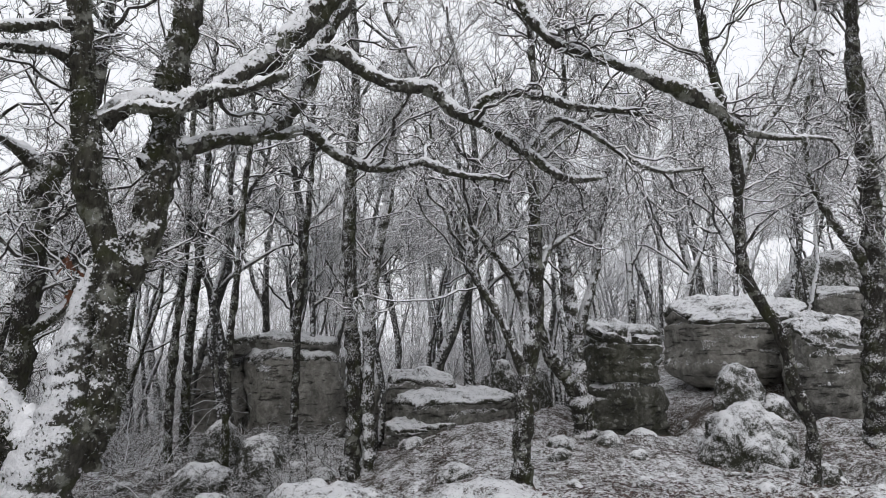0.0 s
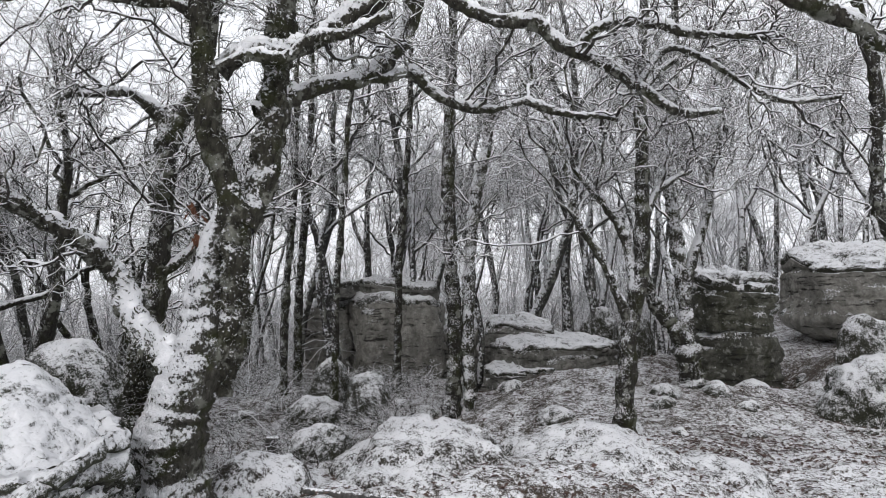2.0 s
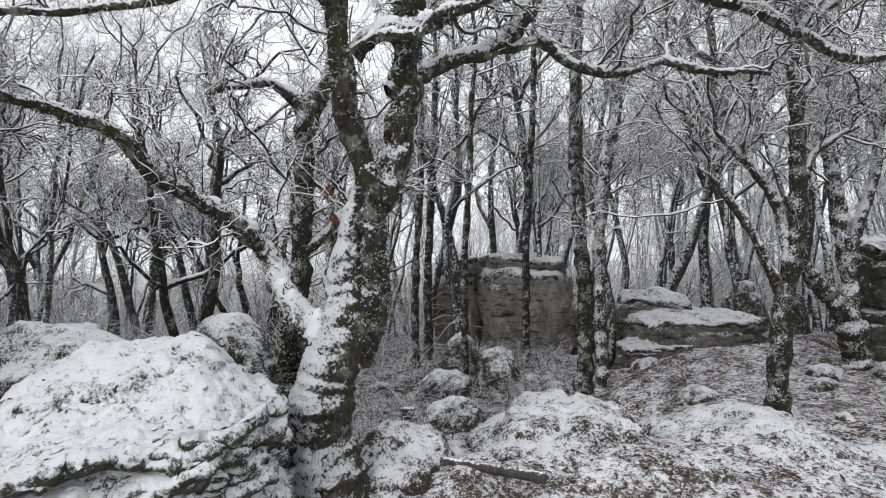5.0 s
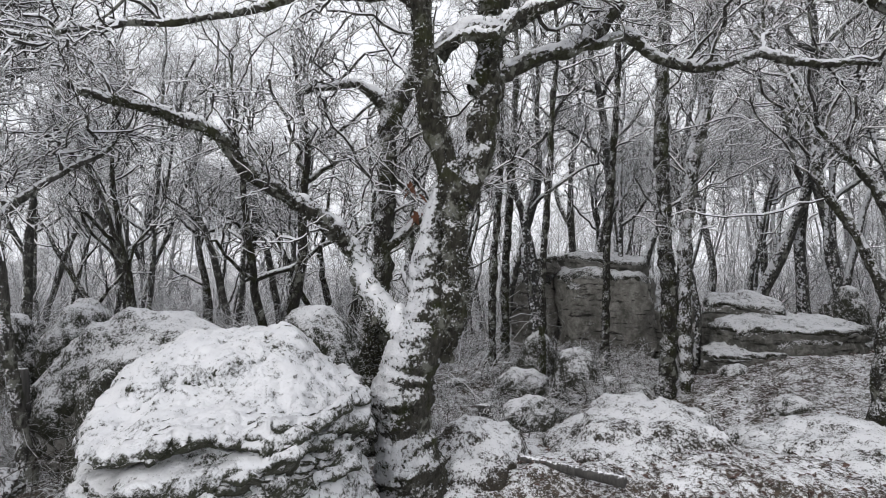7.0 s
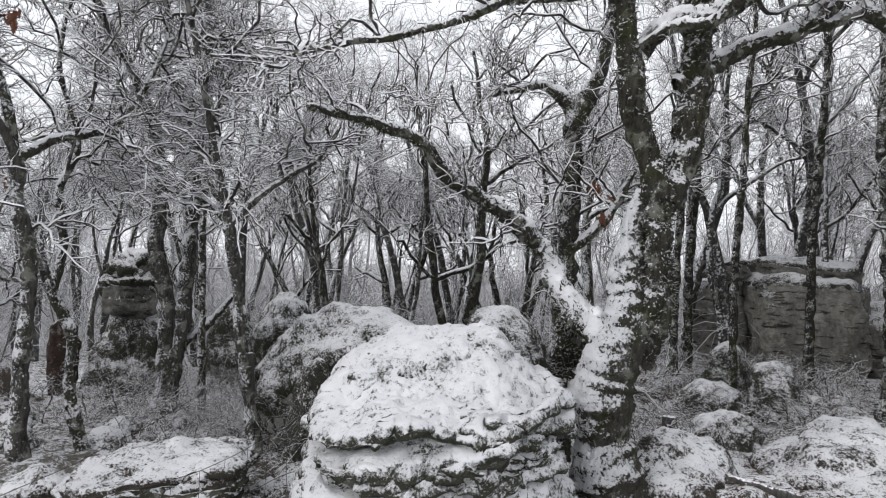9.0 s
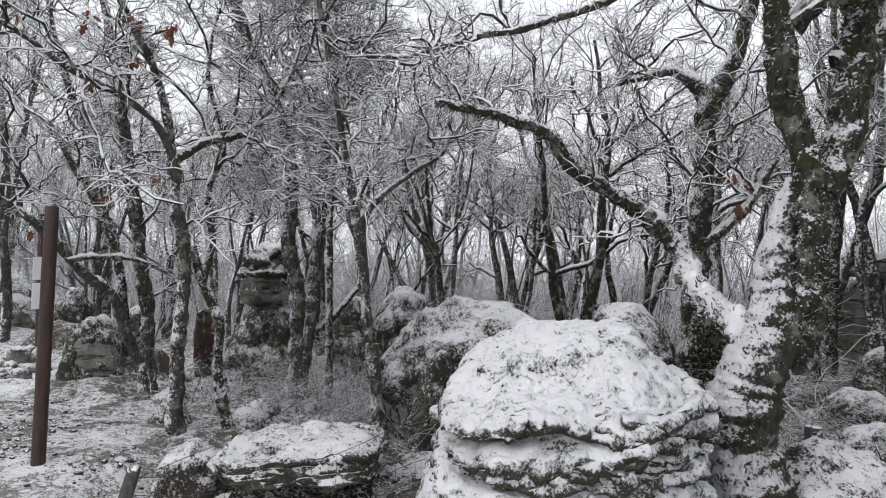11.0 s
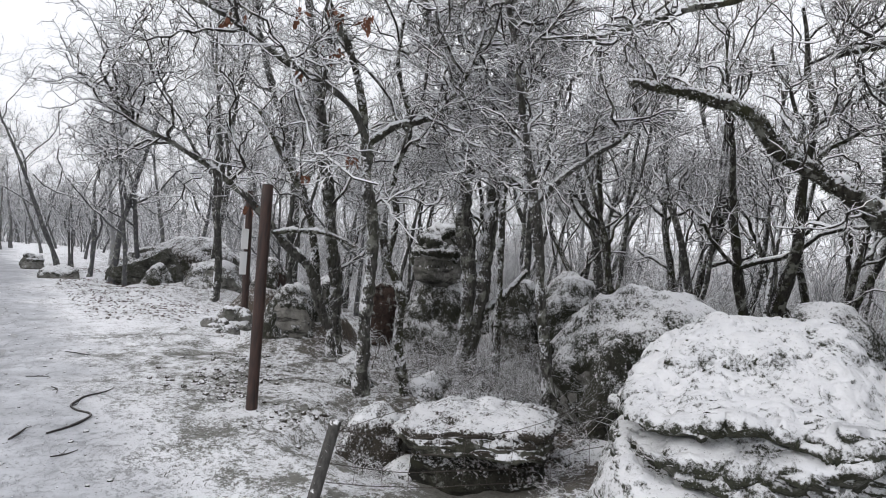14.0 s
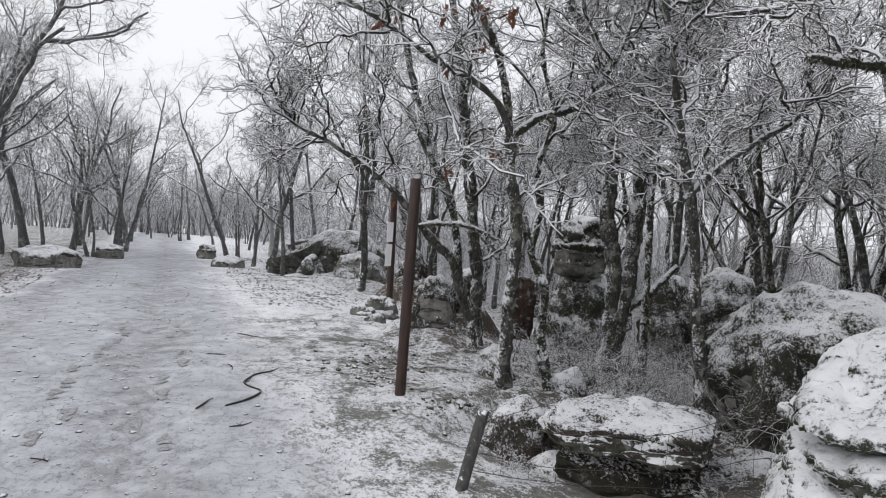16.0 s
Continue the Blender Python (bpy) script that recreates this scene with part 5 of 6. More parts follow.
oak_from("oak_tree", OLD_OAK, 1, "old crooked oak with mossy bark and snow-laden limbs", NEAR, "oaks near the track", sides=34, drift=(0, 1), capped=(5, *range(7, 20)), moss=1100, bark_mat=BARK_MOSS, slim=0.90, tufts=100, limb_snow=1.05, bare=(0, 1, 2, 6), thin=(13, 14, 15, 16))
oak_from("oak_tree", BACK_OAK, 2, "dark oak with a bent bough behind the boulders", MID, "oaks near the track", tufts=60, capped=range(1, 30))
oak_from("oak_tree", TWIN_OAK, 3, "twin-stemmed straight oak with snow-flecked bark", MID, "oaks near the track", tufts=60, capped=range(1, 30))
oak_from("oak_tree", SLIM_OAK, 4, "slim dark oak with a forked side stem", MID, "oaks near the track", tufts=60, capped=range(1, 30))
oak_from("oak_tree", MOSSY_OAK, 5, "oak with a mossy bent foot beside the rock stack", MID, "oaks near the track", tufts=60, capped=range(1, 30))
oak_from("oak_tree", LEANING_OAK, 6, "thin leaning oak with a winding stem", MID, "oaks near the track", tufts=60, capped=range(1, 30))
oak_from("oak_tree", EDGE_OAK, 7, "stout dark oak at the foot of the slope", MID, "oaks near the track", tufts=60, capped=range(1, 30))
oak_from("oak_tree", FORK_OAK, 8, "forked oak with wide snow-lined crown beside the track", DENSE, "oaks near the track", bark_mat=BARK_FLECK, tufts=90, capped=range(2, 30), slim=0.74)
oak_from("oak_tree", CROOKED_OAK, 9, "crooked oak reaching over the sign posts", DENSE, "oaks near the track", bark_mat=BARK_FLECK, tufts=90, capped=range(2, 30))
oak_from("oak_tree", CLUMP_OAK, 10, "clump of dark oak stems from one stool", DENSE, "oaks near the track", bark_mat=BARK_FLECK, tufts=90, capped=range(2, 30))
oak_from("oak_tree", GATE_OAK, 11, "slim oak forking above the low boulders", DENSE, "oaks near the track", bark_mat=BARK_FLECK, tufts=90, capped=range(2, 30), slim=0.76)
for n, rows in enumerate((SLENDER_A, SLENDER_B, SLENDER_C, SLENDER_D)):
    oak_from("oak_tree", rows, 20 + n, "slender upright oak near the wall rock", SPARSE, "slender oaks", sides=8)

# background wood: a few oaks grown once, then copied over the plan
def grove(seed, levels, bark_mat, twig_mat, label, low=0.30, reach=0.34):
    sizes = ((6.5, 0.085, 1), (8.0, 0.11, 1), (7.2, 0.085, 2), (9.0, 0.125, 1), (5.5, 0.07, 3), (7.8, 0.095, 2))
    return [grown_oak("oak_tree", seed + n, tall, r, label, levels, bark_mat, twig_mat, 0.09, stems, "background wood", low, reach) for n, (tall, r, stems) in enumerate(sizes)]


def track_side(x, y):
    return (x + 3.7) * -0.24 + (y + 0.6) * 0.97


def plant(trees, used, kind, x, y, turn, size):
    m = pose(x, y, float(height(x, y)), 0, 0, turn) @ Matrix.Scale(size, 4)
    if kind in used:
        copy_thing(trees[kind], m).scale = m.to_scale()
    else:
        used.add(kind)
        trees[kind].matrix_basis = m


rng = np.random.default_rng(77)
# farther trees take paler barks, in place of mist between them and the eye
WOOD, FOGGED = grove(100, FAR, BARK_FAR, TWIG_FAR, "bare frosted oak in the wood"), grove(200, MISTY, BARK_FOG, TWIG_FOG, "misty oak white with rime")
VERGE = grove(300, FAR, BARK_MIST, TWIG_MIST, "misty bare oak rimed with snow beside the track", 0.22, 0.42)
used_wood, used_fogged, used_verge, spots = set(), set(), set(), []
STEMS = ((6.5, 7.3), (-7.7, 8.7), (7.7, 10.4), (-3.5, 10.4), (-1.1, 10.9), (2.3, 11.4), (5.1, 13.3), (-2.5, 11.8), (1.2, 12.4), (6.3, 12.4), (-3.7, 12.8), (-0.3, 14.0),
         (-6.4, 12.8), (-6.7, 14.8), (-4.5, 10.9), (-4.2, 14.8), (-3.1, 13.3), (-1.2, 15.8), (-0.4, 12.8), (-0.2, 14.8), (0.6, 12.8),
          (1.4, 16.8), (3.8, 13.8), (5.1, 16.8), (6.4, 17.8), (6.7, 15.8), (8.4, 18.8), (7.4, 12.8), (8.7, 14.8), (11.6, 17.8),
          (-9.7, 5.2), (-13.2, 7.9), (-9.9, 7.3), (-9.2, 8.8), (-9.7, 10.8), (-14.2, 9.6), (-11.7, 8.1), (-14.6, 3.1))
for x, y in STEMS:
    spots.append((x, y))
    plant(WOOD, used_wood, int(rng.integers(6)), x, y, rng.uniform(0, 360), rng.uniform(0.85, 1.1) * (1.12 if x > -4 else 1.0))
while len(spots) < 94:
    near = len(spots) < 52
    ang = radians(rng.uniform(-44, 100))
    far = rng.uniform(12, 18) if near else rng.uniform(17, 40)
    x, y = -math.sin(ang) * far, math.cos(ang) * far
    if track_side(x, y) < 2.6 or (x > 1.2 and far < 14) or (abs(x + 3.2) < 2.6 and 9 < y < 13.5):
        continue
    if any((x - a) ** 2 + (y - b) ** 2 < (2.2 if near else 1.4) for a, b in spots):
        continue
    spots.append((x, y))
    trees, used = (WOOD, used_wood) if far < 22 else (FOGGED, used_fogged)
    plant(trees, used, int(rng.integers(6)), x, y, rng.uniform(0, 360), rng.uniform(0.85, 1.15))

# crooked oaks behind the boulders, with finer crowns than the wood beyond
def crooked_oak(seed, tall, radius, stems):
    fine = [dict(MID[0], per=7, wander=0.24), dict(MID[1], per=6, wander=0.28), dict(MID[2], per=4, steps=2)]
    return grown_oak("oak_tree", seed, tall, radius, "crooked dark oak with snow-lined boughs behind the boulders", fine, BARK, TWIG, 0.30, stems, "oaks behind the boulders")


CROOKED = [crooked_oak(410, 5.6, 0.11, 2), crooked_oak(411, 5.2, 0.12, 1), crooked_oak(412, 5.0, 0.10, 3)]
used_crooked = set()
for n, (x, y, turn) in enumerate(((-5.9, 6.4, 40), (-4.5, 7.4, 200), (-8.2, 6.0, 310), (-7.3, 9.6, 110), (-9.8, 8.6, 250), (-8.8, 11.6, 20), (-6.4, 11.8, 160), (-11.2, 10.6, 80), (-11.6, 5.4, 300))):
    plant(CROOKED, used_crooked, n % 3, x, y, turn, 1.0 + 0.06 * (n % 2))

# oaks lining the track
LEFT_ROW = ((-16.2, -8.6), (-17.1, -8.4), (-19.2, -8.8), (-15.4, -9.2), (-12.8, -8.6), (-17.6, -9.8), (-13.8, -7.9), (-14.8, -8.0))
LEFT_END = ((-22.5, -7.6), (-21.4, -9.3), (-20.1, -8.0), (-18.4, -6.9), (-19.3, -6.6), (-20.9, -6.8), (-28.3, -8.9), (-24.5, -9.4), (-26.2, -8.4), (-22.8, -8.8))
RIGHT_ROW = ((-20.4, -3.6), (-19.3, -3.2), (-18.2, -2.6), (-17.1, -2.0), (-16.0, -1.6), (-17.5, -1.3), (-22.0, -1.0), (-24.8, 0.2), (-26.5, -3.8), (-15.2, 1.6), (-13.6, 3.2))
FAR_END = ((-32.5, -9.2), (-35.5, -9.1), (-31.2, -7.5), (-33.2, -7.6), (-28.9, -5.6), (-38.0, -11.0), (-36.5, -6.4), (-40.0, -8.4), (-34.0, -11.6), (-30.2, -11.2), (-42.0, -12.0), (-37.2, -4.4), (-44.0, -9.6), (-33.5, -4.8), (-46.0, -13.5), (-43.0, -6.0), (-39.0, -13.4), (-47.0, -10.8), (-41.2, -10.2), (-45.0, -12.2), (-48.5, -12.0), (-36.0, -13.2), (-40.5, -5.2))
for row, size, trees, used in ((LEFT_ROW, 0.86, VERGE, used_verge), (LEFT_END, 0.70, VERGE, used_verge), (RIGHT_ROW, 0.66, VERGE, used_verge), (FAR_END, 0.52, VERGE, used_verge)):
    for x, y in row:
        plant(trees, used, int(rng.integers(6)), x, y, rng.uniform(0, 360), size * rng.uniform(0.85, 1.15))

# the kinds that no row has drawn yet stand deeper in the wood
spare = iter(((-12.6, 12.4), (-16.4, 12.0), (2.6, 19.6), (-2.2, 18.4), (-20.0, 8.0), (-22.4, 11.0), (5.6, 22.4), (-6.0, 21.0), (-30.0, -8.2), (-34.4, -10.4), (-27.6, -2.2), (-31.0, -3.0)))
for trees, used in ((WOOD, used_wood), (FOGGED, used_fogged), (VERGE, used_verge)):
    for kind in range(6):
        if kind not in used:
            plant(trees, used, kind, *next(spare), 60 * kind, 0.9)


def distant_wood():
    """A wall of thin stems and twigs, paled for mist, that closes the view all round."""
    rng = np.random.default_rng(901)
    n = 1500
    ang, far = np.radians(np.where(rng.random(n) < 0.3, rng.uniform(92, 118, n), rng.uniform(-60, 150, n))), 22 + 46 * rng.random(n) ** 0.8
    x, y = -np.sin(ang) * far, np.cos(ang) * far
    s = track_side(x, y)
    keep = (s > 7) | ((s < -7) & (far > 36)) | (far > 44)
    x, y = x[keep], y[keep]
    foot = np.stack([x, y, height(x, y) - 0.1], -1)
    p, way = [foot], rng.normal(size=foot.shape) * (0.16, 0.16, 0) + (0, 0, 1)
    tall = rng.uniform(4.0, 7.6, (len(foot), 1))
    bearing = np.degrees(np.arctan2(-x, y))
    tall *= (1 - 0.40 * smooth(90, 95, bearing) * smooth(112, 107, bearing))[:, None]
    for k in range(5):
        way = way + rng.normal(size=way.shape) * (0.14, 0.14, 0)
        p.append(p[-1] + way * tall / 5)
    p = np.stack(p, 1)
    r = np.linspace(0.058, 0.018, 6)[None] * rng.uniform(0.6, 1.1, (len(foot), 1))
    a, ar = sprout(rng, p, r, 12, 0.05, 1.9, 0.024, 2, 0.3, 0.2, 0.7)
    b, br = sprout(rng, a, ar, 3, 0.1, 0.9, 0.016, 1, 0.4, 0.15)
    v, f = joined([tubes(p, r, 3), tubes(a, ar, 3), tubes(b, br, 3)])
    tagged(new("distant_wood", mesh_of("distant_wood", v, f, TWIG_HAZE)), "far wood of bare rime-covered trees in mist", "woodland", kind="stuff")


def distant_scrub():
    """Low brushwood, its bark paled for mist, that closes the wood between its stems."""
    rng = np.random.default_rng(905)
    n = 1500
    ang, far = np.radians(rng.uniform(-45, 96, n)), 13 + 20 * rng.random(n) ** 0.8
    x, y = -np.sin(ang) * far, np.cos(ang) * far
    keep = (track_side(x, y) > 5) & ~((x > -1.5) & (far < 17))
    x, y = x[keep], y[keep]
    foot = np.stack([x, y, height(x, y) - 0.1], -1)
    p, way = [foot], rng.normal(size=foot.shape) * (0.3, 0.3, 0) + (0, 0, 1)
    tall = rng.uniform(0.9, 2.4, (len(foot), 1))
    for k in range(4):
        way = way + rng.normal(size=way.shape) * (0.22, 0.22, 0)
        p.append(p[-1] + way * tall / 4)
    p = np.stack(p, 1)
    r = np.linspace(0.020, 0.009, 5)[None] * rng.uniform(0.6, 1.2, (len(foot), 1))
    a, ar = sprout(rng, p, r, 9, 0.05, 0.8, 0.012, 2, 0.3, 0.2, 0.7)
    b, br = sprout(rng, a, ar, 3, 0.1, 0.4, 0.009, 1, 0.4, 0.15)
    v, f = joined([tubes(p, r, 3), tubes(a, ar, 3), tubes(b, br, 3)])
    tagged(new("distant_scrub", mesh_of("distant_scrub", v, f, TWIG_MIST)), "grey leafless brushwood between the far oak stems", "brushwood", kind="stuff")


distant_wood()
distant_scrub()


# ---- posts, fence and small things ----
def lathe_post(name, foot, top, radius, mat, label, category, wobble=0.02):
    foot, top = np.array(foot), np.array(top)
    k = 14
    p = foot + (top - foot) * np.linspace(0, 1, k)[:, None] - foot
    p[:, 0] += wobble * 0.3 * value(p * 2.5, 5)
    r = np.full(k, radius) * (1 + 0.04 * value(p * 6, 3))
    p = np.r_[p, p[-1:] + (0, 0, 0.004), p[-1:] + (0, 0, 0.006)]
    r = np.r_[r, radius * 0.8, 0.0005]
    v, f = tubes(p[None], r[None], 14)
    ob = thing(name, label, category, tuple(foot))
    part("shaft", mesh_of("shaft", v, f, mat), ob)
    if category == "post":
        q = (top - foot) + np.array([(0, 0, z) for z in (-0.012, 0.004, 0.009, 0.010)])
        v, f = tubes(q[None], np.array([[radius * 0.9, radius * 0.93, radius * 0.8, 0.0005]]), 14)
        part("end_grain", mesh_of("end_grain", v, f, OLD_WOOD), ob, "weathered grey sawn top")
    return ob


post = lathe_post("sign_post", (-5.18, 0.16, float(height(-5.18, 0.16)) - 0.1), (-5.29, 0.17, 1.68), 0.042, POST_WOOD, "brown round wooden post beside the track", "post")
post = lathe_post("sign_post", (-10.03, 0.51, float(height(-10.03, 0.51)) - 0.1), (-10.15, 0.47, 1.79), 0.052, POST_WOOD, "brown wooden post carrying a narrow white sign", "post")
lathe_post("fence_stake", (-3.50, 0.27, float(height(-3.5, 0.27)) - 0.1), (-3.70, 0.44, 0.37), 0.032, OLD_WOOD, "leaning weathered grey fence stake", "fence stake", 0.05)
lathe_post("fence_stake", (-5.2, 2.79, float(height(-5.2, 2.79)) - 0.1), (-5.25, 2.72, 0.64), 0.045, OLD_WOOD, "dark old fence stake among brambles", "fence stake", 0.05)
lathe_post("fence_stake", (-3.11, 6.86, float(height(-3.11, 6.86)) - 0.1), (-3.11, 6.86, -0.14), 0.085, OLD_WOOD, "short dark stump of a fence post", "fence stake", 0.05)


def sign_plate():
    """The narrow white sign, two plates one above the other, fixed to the far post."""
    bm = bmesh.new()
    for z, tall in ((0.0, 0.34), (0.36, 0.30)):
        bmesh.ops.create_cube(bm, size=1, matrix=pose(0, 0, z) @ Matrix.Diagonal((0.012, 0.10, tall, 1)))
    bmesh.ops.bevel(bm, geom=list(bm.edges), offset=0.003, segments=1, affect="EDGES")
    me = bpy.data.meshes.new("sign_plate")
    bm.to_mesh(me)
    bm.free()
    me.materials.append(SIGN)
    part("sign_plate", me, post, "narrow white painted sign plate").matrix_basis = pose(0.10, -0.085, 1.05, 0, 0, 10)


def strand(name, a, b, sag, radius, mat, label, barbs=0):
    t = np.linspace(0, 1, 26)[:, None]
    a, b = np.array(a), np.array(b)
    p = a + (b - a) * t
    p[:, 2] -= sag * 4 * (t * (1 - t))[:, 0]
    p[1:-1] += 0.012 * np.stack([value(p[1:-1] * 4 + 5 * k, 60 + k) for k in range(3)], -1)
    pieces = [tubes(p[None], np.full((1, 26), radius), 4)]
    for k in range(barbs):
        c = p[int((k + 0.5) * 26 / barbs)]
        for way in ((0.02, 0.01, 0.02), (-0.01, 0.02, 0.02)):
            q = np.stack([c - way, c, c + way])
            pieces.append(tubes(q[None], np.full((1, 3), radius * 0.8), 3))
    v, f = joined(pieces)
    return tagged(new(name, mesh_of(name, v, f, mat)), label, "wire")


strand("barbed_wire", (-3.66, 0.40, 0.32), (-5.24, 2.73, 0.56), 0.07, 0.0022, WIRE, "thin rusty barbed wire of an old fence", 9)


def stock_fence():
    """Sagging wire netting between the leaning stake and the hollow: four line wires tied by upright stays."""
    ob = thing("wire_fence", "sagging rusty wire netting of an old stock fence", "fence", (-3.66, 0.40, 0.0))
    lines = []
    for k, (a, b, c) in enumerate(((0.34, 0.31, 0.44), (0.25, 0.21, 0.28), (0.15, 0.11, 0.15), (0.05, 0.03, 0.03))):
        rows = [(-3.66, 0.40, a, 1), (-3.60, 0.80, (a + b) / 2 - 0.03, 1), (-3.52, 1.18, b, 1), (-3.53, 1.60, (b + c) / 2 - 0.03, 1), (-3.58, 2.0, c, 1), (-3.55, 2.35, c + 0.04, 1)]
        p = spline(rows, 40)[:, :3] - (-3.66, 0.40, 0)
        p = p + 0.008 * np.stack([value(p * 5 + 3 * n + 9 * k, 80 + n) for n in range(3)], -1)
        v, f = tubes(p[None], np.full((1, 40), 0.0021), 4)
        part("line_wire", mesh_of("line_wire", v, f, WIRE), ob)
        lines.append(p)
    for k in range(3, 38, 3):
        q = np.stack([row[k] + (0.006 * math.sin(7 * k + n), 0.004 * math.cos(5 * k + n), 0) for n, row in enumerate(lines)])
        v, f = tubes(q[None], np.full((1, 4), 0.0014), 4)
        part("stay_wire", mesh_of("stay_wire", v, f, WIRE), ob)


stock_fence()
for z in (0.0, -0.2):
    strand("barbed_wire", (-5.24, 2.73, 0.5 + z), (-3.11, 6.86, -0.16 + z * 0.3), 0.06, 0.0022, WIRE, "thin rusty barbed wire of an old fence", 12)
sign_plate()


# ---- undergrowth ----
def shrub(seed, reach, tall, stems, label, arch=0.0, mat=None, spread=0.8, beads=True, thick=1.0):
    """A low tangle of woody stems with fine shoots, beaded with snow."""
    rng = np.random.default_rng(seed)
    ob = thing("shrub", label, "shrub", (0, 0, 0), "undergrowth")
    foot = rng.normal(size=(stems, 3)) * (reach * 0.4, reach * 0.4, 0)
    way = rng.normal(size=(stems, 3)) * (spread, spread, 0.2) + (0, 0, 0.7)
    way /= np.linalg.norm(way, axis=1, keepdims=True)
    pts = [foot - (0, 0, 0.06)]
    for k in range(6):
        way = way + rng.normal(size=way.shape) * 0.32 + (0, 0, -arch * k * 0.13)
        way /= np.linalg.norm(way, axis=1, keepdims=True)
        pts.append(pts[-1] + way * (tall * (0.5 + 0.8 * rng.random((stems, 1)))) / 6)
    p = np.stack(pts, 1)
    r = np.linspace(1, 0.45, 7)[None] * (0.005 + 0.004 * rng.random((stems, 1))) * thick
    twigs, snow = [tubes(p, r, 3)], [snow_strip(p, r, rng, 3, 0.7)]
    groups = [(p, r)]
    for lv in (dict(per=5, lo=0.15, length=tall * 0.45, thick=0.0042, steps=3, wander=0.34, lift=0.1),
               dict(per=3, lo=0.15, length=tall * 0.22, thick=0.0032, steps=1, wander=0.36, lift=0.1)):
        groups = [sprout(rng, a, b, **lv) for a, b in groups]
        twigs += [tubes(a, b, 3) for a, b in groups]
        if lv["steps"] > 1:
            snow += [snow_strip(a, b, rng, 3, 0.8) for a, b in groups]
    v, f = joined(twigs)
    part("foliage", mesh_of("foliage", v, f, mat or SCRUB_TWIG), ob)["kind"] = "stuff"
    if beads:
        v, f = joined(snow)
        tagged(part("snow", mesh_of("snow", v, f, SNOW_BRANCH), ob, "snow beaded on the shoots"), kind="stuff")
    return ob


def scatter(protos, places, seed, low=0.8, high=1.25):
    rng = np.random.default_rng(seed)
    used = set()
    for n, (x, y) in enumerate(places):
        k = n % len(protos)
        m = pose(x, y, float(height(x, y)) - 0.02, 0, 0, rng.uniform(0, 360)) @ Matrix.Scale(rng.uniform(low, high), 4)
        if k in used:
            copy_thing(protos[k], m).scale = m.to_scale()
        else:
            used.add(k)
            protos[k].matrix_basis = m


SCRUB = [shrub(300 + n, 0.55, 0.42, 22, "low leafless scrub dusted with snow") for n in range(4)]
scrub_rng = np.random.default_rng(5)
HEARTS = ((-3.57, 8.99), (-3.1, 9.78), (-2.35, 9.06), (-2.02, 9.57), (-1.55, 8.49), (-2.92, 10.6), (-3.07, 8.14), (-1.65, 10.1), (-4.79, 9.39), (-3.9, 7.96),
          (-5.6, 9.8), (-4.8, 10.3), (-2.57, 7.4), (-2.9, 6.2), (-3.6, 6.6), (-4.4, 7.4), (-5.4, 8.2), (-8.5, 2.2), (-8.0, 3.5),
          (-8.1, 4.7), (-6.6, 3.9), (-7.4, 5.6), (-6.2, 5.4), (-4.9, 4.9), (-9.6, 5.2), (-9.4, 3.4), (-7.0, 7.2), (-5.6, 3.2), (-6.4, 2.4), (-7.4, 2.4))
scatter(SCRUB, [(x + dx, y + dy) for x, y in HEARTS for dx, dy in scrub_rng.normal(size=(3 if y > 6 else 2, 2)) * 0.34], 6)
# thicket twigs share the bark paled for haze
THICKET = [shrub(340 + n, 1.5, 1.5, 16, "frosted leafless thicket under the oaks", 0.12, TWIG_FAR, 0.6) for n in range(3)]
thick_rng = np.random.default_rng(12)
thick = []
while len(thick) < 46:
    ang, far = radians(thick_rng.uniform(-20, 86)), thick_rng.uniform(9.5, 24)
    x, y = -math.sin(ang) * far, math.cos(ang) * far
    if track_side(x, y) > 4.5 and not 0 < ang < 0.4 and not (abs(x + 3.2) < 2.8 and 8 < y < 13.5) and not (x > -2 and far < 13):
        thick.append((x, y))
thick += [(-6.2, 7.0), (-7.2, 7.8), (-5.4, 7.9), (-8.4, 6.8), (-4.9, 9.0), (-9.0, 8.2), (-6.6, 9.2), (-7.6, 5.6), (-10.2, 6.2)]
scatter(THICKET, thick, 13, 0.8, 1.3)
CANES = [shrub(320 + n, 0.5, 1.1, 14, "arching bramble canes tangled over the rocks", 0.55, beads=False, thick=0.5) for n in range(2)]
scatter(CANES, ((-4.75, 2.75), (-5.1, 2.9), (-4.9, 3.2), (-6.6, 2.6), (-5.6, 2.5), (-4.35, 2.55), (-5.3, 2.15), (-5.95, 2.35), (-4.55, 2.95), (-6.2, 3.3), (-5.0, 2.0), (-5.75, 2.95), (-7.2, 2.8)), 7, 0.8, 1.1)


